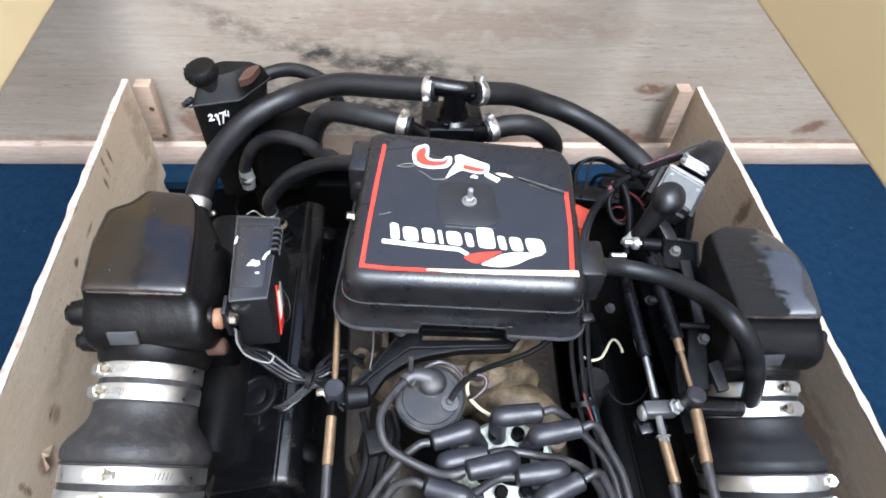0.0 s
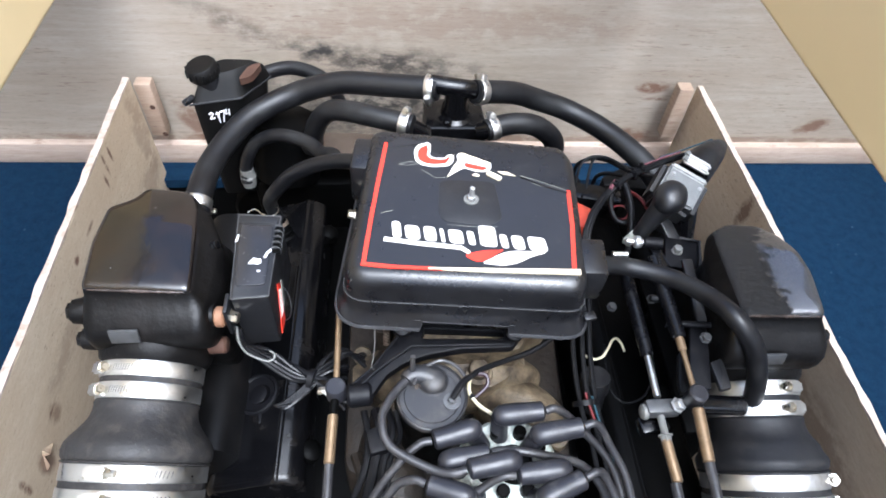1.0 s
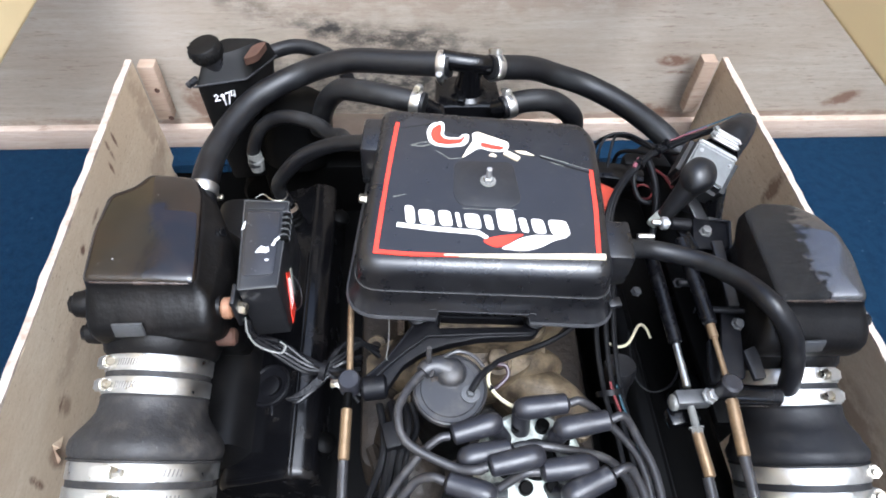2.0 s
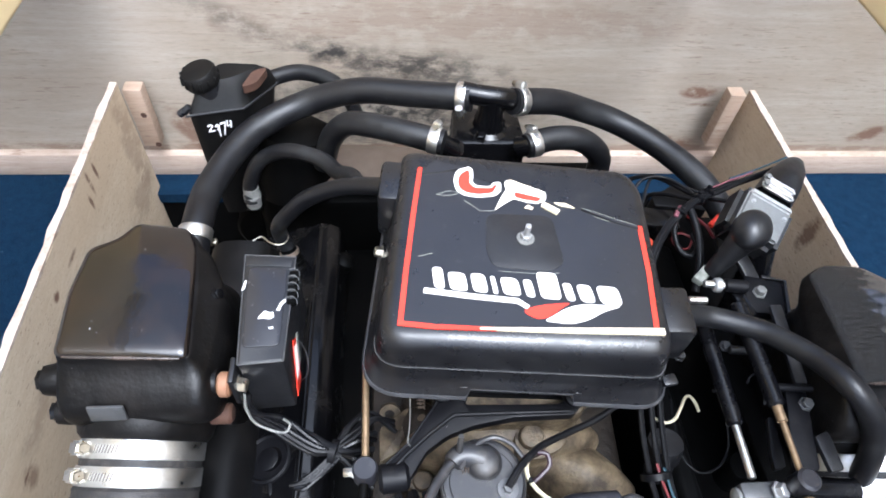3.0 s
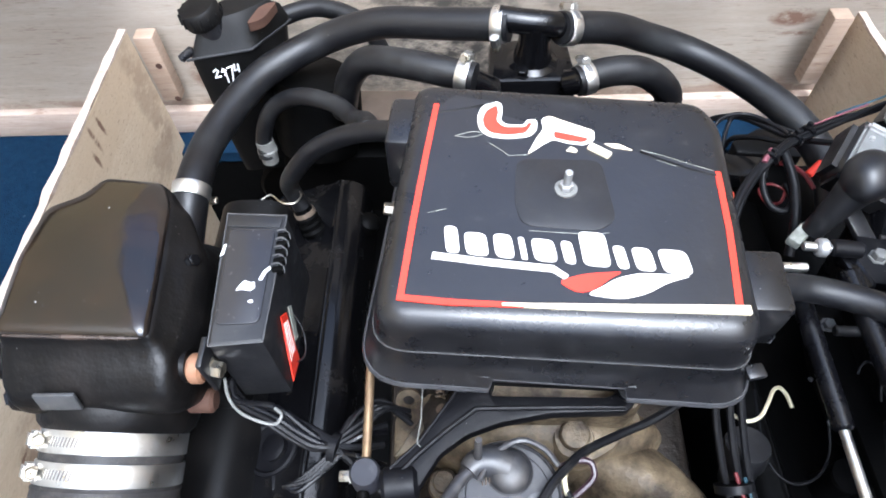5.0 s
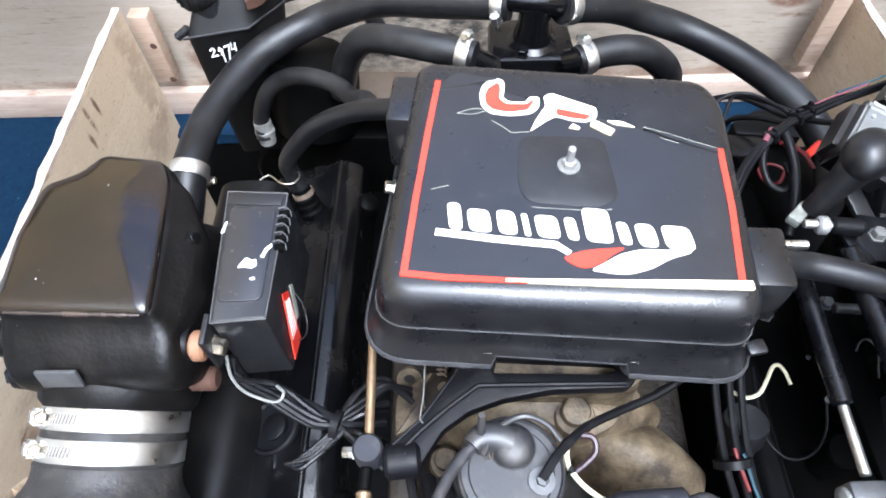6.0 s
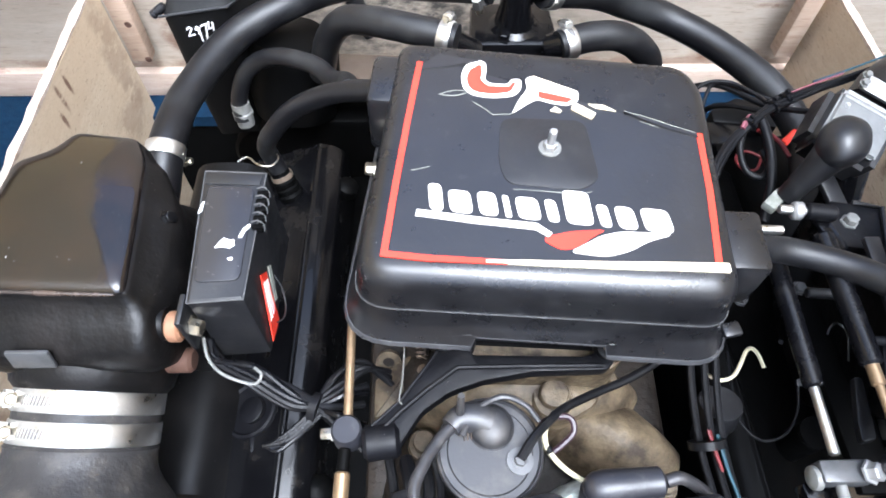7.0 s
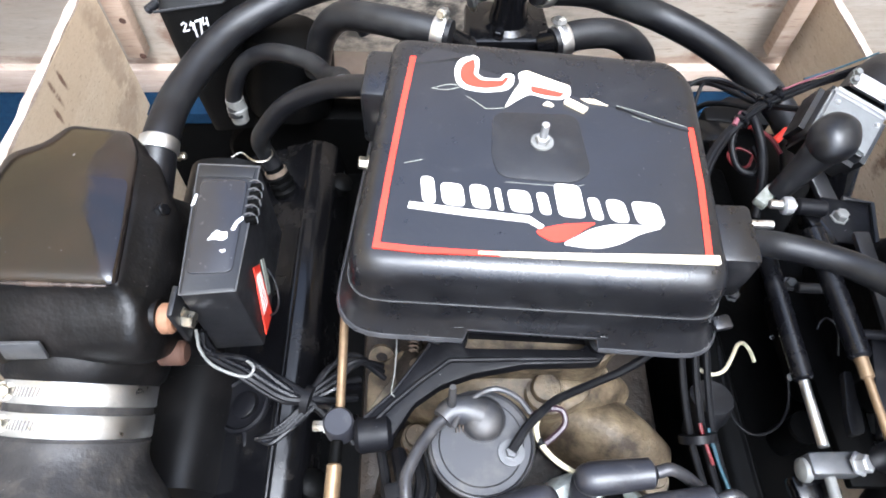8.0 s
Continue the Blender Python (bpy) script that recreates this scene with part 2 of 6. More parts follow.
M_RUBBER = surface("black_rubber_hose", (0.0050, 0.0050, 0.0060), 0.44, var=0.3, scale=70, bump=0.25, bscale=420, dirt_shade=(0.026, 0.027, 0.027), dirt_shade_scale=22, dirt_shade_at=0.60, dirt_shade_amount=0.5, spec=0.42, specks=0.5)
M_BELLOWS = surface("dusty_rubber_bellows", (0.022, 0.0208, 0.0203), 0.55, var=0.5, scale=35, bump=0.7, bscale=120, bdist=0.0016, dirt_shade=(0.085, 0.073, 0.060), dirt_shade_scale=75, dirt_shade_at=0.60, dirt_shade_amount=0.45, specks=0.35, speck_at=0.77, spec=0.35)
M_BOOT = surface("grey_rubber_boot", (0.0176, 0.0176, 0.0216), 0.36, var=0.3, scale=60, bump=0.25, dirt_shade=(0.12, 0.115, 0.115), dirt_shade_scale=70, dirt_shade_at=0.66, dirt_shade_amount=0.5, rough_var=0.08)
M_LEAD = surface("grey_ignition_lead", (0.0256, 0.0248, 0.0264), 0.38, var=0.3, scale=80, bump=0.2, dirt_shade=(0.10, 0.095, 0.09), dirt_shade_scale=60, dirt_shade_at=0.64)
M_WIRE = surface("black_wire", (0.0048, 0.0048, 0.0056), 0.45, var=0.3, scale=80, bump=0.2, dirt_shade=(0.022, 0.021, 0.02), dirt_shade_scale=60, dirt_shade_at=0.66, spec=0.18)
M_STEEL = surface("bright_steel_band", (0.74, 0.73, 0.70), 0.36, 1.0, var=0.12, scale=90, bump=0.1, bscale=90, dirt_shade=(0.36, 0.32, 0.26), dirt_shade_scale=55, dirt_shade_at=0.64)
# Shaded copy of the bellows rubber: the hose's shade is in the colour.
M_BELLOWS_SHADED = surface("shaded_rubber_bellows", (0.010, 0.010, 0.011), 0.5, var=0.4, scale=35, bump=0.4, bscale=120, bdist=0.001, dirt_shade=(0.03, 0.028, 0.026), dirt_shade_scale=30, dirt_shade_at=0.6, spec=0.3)
M_GLOSSPLATE = surface("glossy_grey_plate", (0.020, 0.020, 0.023), 0.24, var=0.25, scale=50, bump=0.12, bscale=200, dirt_shade=(0.07, 0.07, 0.07), dirt_shade_scale=60, dirt_shade_at=0.70, dirt_shade_amount=0.5, rough_var=0.06, specks=0.7)
M_SLOT = surface("dull_steel_slot", (0.16, 0.155, 0.15), 0.5, 0.5, var=0.3, scale=90)
M_ZINC = surface("zinc_bolt", (0.56, 0.52, 0.43), 0.33, 1.0, var=0.25, scale=200, bump=0.2, dirt_shade=(0.3, 0.24, 0.15), dirt_shade_scale=120)
M_BRASS = surface("tarnished_brass", (0.27, 0.19, 0.11), 0.42, 0.7, var=0.3, scale=150, bump=0.2, dirt_shade=(0.15, 0.10, 0.06), dirt_shade_scale=60, dirt_shade_at=0.55)
M_COPPER = surface("rusty_spacer", (0.23, 0.11, 0.055), 0.6, 0.2, var=0.3, scale=120, bump=0.4, dirt_shade=(0.26, 0.155, 0.10), dirt_shade_scale=80, dirt_shade_at=0.5)
# The heavy dark patches are grime plus the cover's shade, painted into the colour.
M_TAN = surface("tan_painted_casting", (0.142, 0.110, 0.068), 0.5, var=0.45, scale=90, bump=0.8, bscale=180, bdist=0.0015, dirt_shade=(0.024, 0.017, 0.011), dirt_shade_scale=30, dirt_shade_at=0.49, dirt_shade_amount=0.92, specks=0.3, spec=0.3)
M_GRIME = surface("oily_brown_casting", (0.030, 0.023, 0.017), 0.5, var=0.5, scale=60, bump=0.8, bscale=150, bdist=0.002, dirt_shade=(0.012, 0.010, 0.008), dirt_shade_scale=30, dirt_shade_at=0.5, dirt_shade_amount=0.9, spec=0.3)
M_RED = surface("red_vinyl", (0.675, 0.0405, 0.0198), 0.4, var=0.15, scale=60, bump=0.1)
M_WHITE = surface("white_vinyl", (0.736, 0.7176, 0.6716), 0.45, var=0.08, scale=50, bump=0.1, dirt_shade=(0.55, 0.48, 0.36), dirt_shade_scale=60, dirt_shade_at=0.66)
M_PEEL = surface("peeled_cream_strip", (0.80, 0.70, 0.50), 0.5, var=0.12, scale=40, bump=0.2)
M_WHITECAP = surface("white_cap", (0.58, 0.62, 0.57), 0.4, var=0.2, scale=60, bump=0.3, dirt_shade=(0.12, 0.12, 0.10), dirt_shade_scale=42, dirt_shade_at=0.54, dirt_shade_amount=0.85)
M_ORANGE = surface("red_orange_plastic", (0.45, 0.05, 0.02), 0.45, var=0.25, scale=40, dirt_shade=(0.06, 0.02, 0.015), dirt_shade_scale=40)
M_ALLOY = surface("dull_alloy", (0.40, 0.40, 0.395), 0.42, 0.6, var=0.2, scale=90, bump=0.3, dirt_shade=(0.2, 0.19, 0.17), dirt_shade_scale=60)
M_LID = surface("dull_silver_lid", (0.17, 0.175, 0.172), 0.5, 0.3, var=0.2, scale=90, bump=0.2, dirt_shade=(0.12, 0.115, 0.11), dirt_shade_scale=60)
# Rust, darkened further so the lower spacer looks shadowed; nails share it.
M_RUST_SHADE = surface("rust_patch", (0.05, 0.022, 0.012), 0.75, var=0.4, scale=90, bump=0.5)
M_GREY = surface("grey_fitting", (0.15, 0.15, 0.14), 0.5, var=0.25, scale=70, dirt_shade=(0.06, 0.055, 0.05), dirt_shade_scale=60)
M_TAPE = surface("dull_silver_tape", (0.075, 0.076, 0.078), 0.42, 0.3, var=0.3, scale=90, bump=0.4, bscale=200, dirt_shade=(0.025, 0.024, 0.022), dirt_shade_scale=50, dirt_shade_at=0.58)
M_GLOSSRUBBER = surface("shiny_rubber_boot", (0.007, 0.007, 0.008), 0.42, var=0.3, scale=60, bump=0.15, bscale=300, dirt_shade=(0.035, 0.035, 0.035), dirt_shade_scale=60, dirt_shade_at=0.60, dirt_shade_amount=0.5)
M_MODULE = surface("scuffed_grey_black_module", (0.009, 0.009, 0.010), 0.4, var=0.25, scale=60, bump=0.25, dirt_shade=(0.12, 0.12, 0.12), dirt_shade_scale=70, dirt_shade_at=0.70, dirt_shade_amount=0.6, specks=0.6)
M_COIL = surface("dusty_grey_bakelite", (0.020, 0.020, 0.022), 0.42, var=0.25, scale=50, bump=0.2, dirt_shade=(0.085, 0.078, 0.070), dirt_shade_scale=40, dirt_shade_at=0.55)
M_YELLOW = surface("cream_wire", (0.48, 0.44, 0.30), 0.5, var=0.15, scale=80)
M_PLUM = surface("plum_wire", (0.022, 0.009, 0.015), 0.4, var=0.2, scale=80)
M_REDWIRE = surface("red_wire", (0.12, 0.010, 0.012), 0.45, var=0.2, scale=80)
M_PINK = surface("pink_wire", (0.17, 0.055, 0.07), 0.5, var=0.2, scale=80)
M_BLUEWIRE = surface("blue_wire", (0.014, 0.05, 0.07), 0.45, var=0.2, scale=80)
M_SLEEVE = surface("shiny_black_sleeve", (0.0030, 0.0030, 0.0038), 0.27, var=0.3, scale=80, bump=0.2, dirt_shade=(0.02, 0.019, 0.018), dirt_shade_scale=50, dirt_shade_at=0.66, spec=0.28)
M_CHALK = surface("white_marker", (0.7, 0.7, 0.7), 0.7, var=0.1, scale=80)
M_PALE = surface("grimy_pale_plastic", (0.30, 0.31, 0.27), 0.5, var=0.25, scale=90, dirt_shade=(0.1, 0.1, 0.08), dirt_shade_scale=70, dirt_shade_at=0.55)
M_BROWN = surface("old_brown_plate", (0.10, 0.075, 0.055), 0.6, var=0.35, scale=50, bump=0.4, dirt_shade=(0.03, 0.025, 0.02), dirt_shade_scale=30)


# ---- builders ----
def thing(name, place, label, category, group="", kind=""):
    e = new(name)
    e.location = place
    e.empty_display_size = 0.02
    return tagged(e, label, category, group, kind)


def finish(name, bm, material, smooth=38):
    bmesh.ops.recalc_face_normals(bm, faces=bm.faces)
    me = bpy.data.meshes.new(name)
    bm.to_mesh(me)
    bm.free()
    me.materials.append(material)
    me.polygons.foreach_set("use_smooth", [True] * len(me.polygons))
    me.set_sharp_from_angle(angle=radians(smooth))
    return me


def part(name, bm, material, parent, label="", smooth=38):
    ob = new(name, finish(name, bm, material, smooth))
    ob.parent = parent
    if parent.parent is None and parent.type == "EMPTY":
        ob.location = -parent.location
    return tagged(ob, label)


def solo(name, bm, material, label, category, group="", kind="", smooth=38):
    return tagged(new(name, finish(name, bm, material, smooth)), label, category, group, kind)


def box(c, s, rot=(0, 0, 0), bev=0.002, bm=None, seg=2):
    bm = bm or bmesh.new()
    m = pose(*c, *rot) @ Matrix.Diagonal((*s, 1))
    vs = bmesh.ops.create_cube(bm, size=1, matrix=m)["verts"]
    if bev:
        es = list({e for v in vs for e in v.link_edges})
        bmesh.ops.bevel(bm, geom=es, offset=bev, segments=seg, affect="EDGES", profile=0.5)
    return bm


def rings(bm, loops, closed=True, caps=True):
    rows = [[bm.verts.new(p) for p in loop] for loop in loops]
    n = len(rows[0])
    for a, b in zip(rows, rows[1:]):
        for i in range(n if closed else n - 1):
            j = (i + 1) % n
            bm.faces.new((a[i], a[j], b[j], b[i]))
    if caps:
        bm.faces.new(rows[0][::-1])
        bm.faces.new(rows[-1])
    return bm


def lathe(p, d, prof, seg=24, bm=None, caps=True):
    """Turned shape: (way along d, radius) pairs from the point p."""
    bm = bm or bmesh.new()
    d = Vector(d).normalized()
    u = d.orthogonal().normalized()
    w = d.cross(u)
    p = Vector(p)
    loops = [[p + d * h + (u * math.cos(2 * math.pi * i / seg) + w * math.sin(2 * math.pi * i / seg)) * max(r, 1e-4) for i in range(seg)] for h, r in prof]
    return rings(bm, loops, True, caps)


def rod(a, b, r, bm=None, seg=14, bev=None):
    a, b = Vector(a), Vector(b)
    n = (b - a).length
    k = min(r * 0.25, n * 0.2) if bev is None else bev
    return lathe(a, b - a, [(0, r - k), (k, r), (n - k, r), (n, r - k)], seg, bm)


def hexbolt(p, d, r, h, bm=None):
    return lathe(p, d, [(0, r * 1.35), (h * 0.18, r * 1.35), (h * 0.19, r), (h * 0.9, r), (h, r * 0.85)], 6, bm)


def spline(pts, n=10):
    """A smooth line through the points."""
    p = [Vector(q) for q in pts]
    p = [2 * p[0] - p[1]] + p + [2 * p[-1] - p[-2]]
    out = []
    for a, b, c, d in zip(p, p[1:], p[2:], p[3:]):
        for k in range(n):
            t = k / n
            out.append(0.5 * (2 * b + (c - a) * t + (2 * a - 5 * b + 4 * c - d) * t * t + (3 * b - a - 3 * c + d) * t**3))
    out.append(p[-2])
    return out


def tube(pts, r, seg=12, bm=None):
    bm = bm or bmesh.new()
    pts = [Vector(p) for p in pts]
    u, loops = None, []
    for i, p in enumerate(pts):
        d = (pts[min(i + 1, len(pts) - 1)] - pts[max(i - 1, 0)]).normalized()
        u = d.orthogonal().normalized() if u is None else (u - d * u.dot(d)).normalized()
        w = d.cross(u)
        rr = r[i] if isinstance(r, list) else r
        loops.append([p + (u * math.cos(2 * math.pi * k / seg) + w * math.sin(2 * math.pi * k / seg)) * rr for k in range(seg)])
    return rings(bm, loops)


def wire(pts, r, seg=8, bm=None, n=8):
    return tube(spline(pts, n), r, seg, bm)


def rounded(corners, rad, n=5):
    """The outline of a polygon with rounded corners, in the plane."""
    out = []
    c = [Vector(q) for q in corners]
    rad = rad if isinstance(rad, list) else [rad] * len(c)
    for i, p in enumerate(c):
        a, b = (c[i - 1] - p), (c[(i + 1) % len(c)] - p)
        k = min(rad[i], a.length * 0.45, b.length * 0.45)
        s, e = p + a.normalized() * k, p + b.normalized() * k
        for j in range(n + 1):
            t = j / n
            out.append((1 - t) ** 2 * s + 2 * t * (1 - t) * p + t * t * e)
    return out


def grown(poly, d):
    """The outline moved outwards by d."""
    n, out = len(poly), []
    area = sum(poly[i - 1].x * poly[i].y - poly[i].x * poly[i - 1].y for i in range(n))
    for i in range(n):
        t = poly[(i + 1) % n] - poly[i - 1]
        nrm = Vector((t.y, -t.x)).normalized() * (1 if area > 0 else -1)
        out.append(poly[i] + nrm * d)
    return out


def slab(poly, z0, z1, bev=0.0, bm=None):
    bm = bm or bmesh.new()
    lv = [(0, z0), (0, z1 - bev), (-bev * 0.3, z1 - bev * 0.3), (-bev, z1)] if bev else [(0, z0), (0, z1)]
    return rings(bm, [[(q.x, q.y, z) for q in (grown(poly, g) if g else poly)] for g, z in lv])


def flat(points, z0, z1, bm=None):
    return slab([Vector(p) for p in points], z0, z1, 0.0, bm)


def strip(pts, width, z0, z1, bm=None):
    """A flat band along a line, lying at height z0 to z1."""
    p = [Vector(q) for q in pts]
    left, right = [], []
    for i, q in enumerate(p):
        t = (p[min(i + 1, len(p) - 1)] - p[max(i - 1, 0)]).normalized()
        k = Vector((-t.y, t.x)) * (width[i] if isinstance(width, list) else width) / 2
        left.append(q + k)
        right.append(q - k)
    return slab(left + right[::-1], z0, z1, 0.0, bm)


def hose_clamp(p, d, r, w, screw, parent, flip=1):
    """Worm-drive band round a hose, with its screw standing off towards the given side."""
    d, p, s = Vector(d).normalized(), Vector(p), Vector(screw)
    s = (s - d * s.dot(d)).normalized()
    t = d.cross(s) * flip
    band = part("hose_clamp", lathe(p - d * w / 2, d, [(0, r), (0, r + 0.0010), (w * 0.05, r + 0.0014), (w * 0.95, r + 0.0014), (w, r + 0.0010), (w, r)], 48, None, False), M_STEEL, parent, "bright steel worm-drive clamp")
    q = p + s * (r + 0.0038)
    bm = bmesh.new()
    m = Matrix.Translation(q) @ Matrix((t, d, s)).transposed().to_4x4()
    vs = bmesh.ops.create_cube(bm, size=1, matrix=m @ Matrix.Diagonal((w * 1.3, w * 0.75, 0.008, 1)))["verts"]
    bmesh.ops.bevel(bm, geom=list({e for v in vs for e in v.link_edges}), offset=0.0018, segments=2, affect="EDGES")
    part("screw_housing", bm, M_STEEL, band)
    part("screw", hexbolt(q - t * w * 0.65, -t, w * 0.27, w * 0.55), M_ZINC, band)
    bm = bmesh.new()
    for k in range(11):
        a = (0.42 + k * 0.055) * (1 if t.x > 0 else -1)
        n = s * math.cos(a) + t * math.sin(a)
        e = t * math.cos(a) - s * math.sin(a)
        mm = Matrix.Translation(p + n * (r + 0.0013)) @ Matrix((e, (d + e * 0.25).normalized(), n)).transposed().to_4x4()
        bmesh.ops.create_cube(bm, size=1, matrix=mm @ Matrix.Diagonal((0.0009, w * 0.42, 0.0005, 1)))
    part("band_slots", bm, M_SLOT, band, "dull worm slots")
    return band


# ---- the setting ----
BAY = (-0.412, 0.572, -0.9, 0.905)
BACK = 0.966
xa, xb, ya, yb = BAY
bm = bmesh.new()
outer = [(-1.34, -1.32), (1.40, -1.32), (1.40, BACK + 0.01), (-1.34, BACK + 0.01)]
inner = [(xa - 0.01, ya), (xb + 0.01, ya), (xb + 0.01, yb), (xa - 0.01, yb)]
for za, zb in ((0.0, -0.02),):
    o1 = [bm.verts.new((*p, za)) for p in outer]
    i1 = [bm.verts.new((*p, za)) for p in inner]
    o2 = [bm.verts.new((*p, zb)) for p in outer]
    i2 = [bm.verts.new((*p, zb)) for p in inner]
    for k in range(4):
        j = (k + 1) % 4
        bm.faces.new((o1[k], o1[j], i1[j], i1[k]))
        bm.faces.new((o2[k], i2[k], i2[j], o2[j]))
        bm.faces.new((i1[k], i1[j], i2[j], i2[k]))
        bm.faces.new((o1[k], o2[k], o2[j], o1[j]))
solo("floor", bm, M_CARPET, "dark blue cut-pile carpet round the engine bay", "carpet", kind="structure")
solo("wall_north", box((0.03, BACK + 0.012, 0.375), (2.72, 0.024, 0.81), bev=0), M_BULKHEAD, "weathered plywood bulkhead with black soot smears", "bulkhead", kind="structure")
bm = box((0.03, BACK - 0.008, 0.0245), (2.71, 0.016, 0.047), bev=0.003)
solo("baseboard", bm, M_BATTEN, "pale wooden batten along the foot of the bulkhead", "batten", kind="structure")
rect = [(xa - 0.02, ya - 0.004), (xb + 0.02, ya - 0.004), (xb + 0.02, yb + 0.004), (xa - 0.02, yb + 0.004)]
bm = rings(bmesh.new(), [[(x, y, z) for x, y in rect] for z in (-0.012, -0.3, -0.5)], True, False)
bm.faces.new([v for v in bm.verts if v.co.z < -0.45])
# The bilge's blackness is shade put into its colour, not paint.
solo("bilge", bm, M_DEEP_SHADE, "bilge under the engine, deep shade put into its colour", "bilge", kind="structure")


def side_board(line, inward):
    """A board on edge, along the plan line given as x, y and top height at both ends."""
    (x0, y0, t0), (x1, y1, t1) = line
    t = thing("side_board", ((x0 + x1) / 2, (y0 + y1) / 2, -0.3), "pale painted plywood board beside the engine bay, worn raw top edge", "board", "boards beside the engine bay")
    th = 0.0095
    rng = random.Random(7 + int(inward))
    n = 90
    body, edge = [], []
    for i in range(n + 1):
        k = i / n
        x, y, top = x0 + (x1 - x0) * k, y0 + (y1 - y0) * k, t0 + (t1 - t0) * k
        w = 0.0007 * noise.noise(Vector((y * 9, x, 0)))
        a, b, c = (rng.uniform(-0.0012, 0.0012) for _ in range(3))
        body.append([(x, y, -0.3), (x + w, y, top - 0.004), (x - inward * th + w, y, top - 0.004), (x - inward * th, y, -0.3)])
        edge.append([(x + w + a, y, top - 0.004), (x + w + inward * 0.0004, y, top + b), (x + w - inward * th + c, y, top + a), (x + w - inward * th, y, top - 0.004)])
    part("board", rings(bmesh.new(), body), M_BOARD, t, "", 60)
    part("top_edge", rings(bmesh.new(), edge), M_EDGE, t, "frayed raw plywood edge", 25)
    return t


left_board = side_board(((-0.414, -0.85, 0.213), (-0.412, 0.925, 0.217)), 1)
right_board = side_board(((0.646, -0.85, 0.130), (0.563, 0.945, 0.199)), -1)
part("corner_post", box((-0.3985, 0.9405, 0.1435), (0.027, 0.0225, 0.111), (0, 0, 0), 0.002), M_POST, left_board, "pale batten with rusty nails")
part("corner_post", box((0.537, 0.938, 0.148), (0.026, 0.024, 0.11), (0, 0, 0), 0.002), M_POST, right_board, "pale batten with rusty nails")
splinter = bmesh.new()
for corners in (((-0.4135, 0.372, 0.078), (-0.4135, 0.352, 0.100), (-0.404, 0.349, 0.094), (-0.4125, 0.347, 0.090)), ((-0.4135, 0.352, 0.100), (-0.4135, 0.336, 0.072), (-0.407, 0.340, 0.080), (-0.4125, 0.347, 0.092))):
    vs = [splinter.verts.new(q) for q in corners]
    for tri in ((0, 1, 2), (0, 2, 3), (1, 3, 2), (0, 3, 1)):
        splinter.faces.new([vs[q] for q in tri])
part("splinter", splinter, M_BOARD, left_board, "lifted splinter of pale veneer")
for px, pz, prt in ((-0.394, 0.152, left_board), (-0.389, 0.092, left_board), (0.536, 0.125, right_board)):
    part("nail", lathe((px, 0.9295, pz), (0, -1, 0), [(0, 0.005), (0.0012, 0.004)], 10), M_RUST_SHADE, prt)


def cream_panel(x, z, out, high):
    lean = 0.10 * (high - z) / 0.72
    t = thing("cockpit_panel", (x, 0.3, z), "cream-yellow cockpit panel standing beside the engine bay", "panel", "cockpit panels")
    prof = rounded([(x, z), (x + out * lean, high), (x + out * (lean + 0.025), high), (x + out * 0.024, z - 0.004)], 0.006, 4)
    loops = [[(q.x, y, q.y) for q in prof] for y in (-0.9, BACK - 0.002)]
    part("panel", rings(bmesh.new(), loops), M_CREAM, t)
    part("top_rail", box((x + out * (lean + 0.012), (BACK - 0.9) / 2, high + 0.01), (0.05, BACK + 0.89, 0.02), bev=0.006), M_CREAM, t)
    return t


cream_panel(-0.381, 0.446, -1, 1.2)
cream_panel(0.450, 0.492, 1, 1.2)
solo("wall_west", box((-1.36, -0.17, 0.78), (0.06, 2.32, 1.6), bev=0), M_HULL, "plain off-white hull side", "hull side", kind="structure")
# Unseen added wall: blocks low southern sky and tones what dark faces reflect.
solo("wall_south", box((0.03, -1.3, 0.29), (2.72, 0.05, 0.62), bev=0), M_HULL, "plain off-white wall added unseen behind the camera to shape the light", "bulkhead", kind="structure")
solo("wall_east", box((1.42, -0.17, 0.78), (0.06, 2.32, 1.6), bev=0), M_HULL, "plain off-white hull side", "hull side", kind="structure")


# ---- engine ----
engine = thing("engine", (0.085, 0.45, -0.4), "black-painted marine V8 engine with tan intake casting", "engine")
part("block", box((0.085, 0.47, -0.12), (0.40, 0.52, 0.40), bev=0.02), M_DARK, engine, "grimy cast block, deep shade put into its colour")


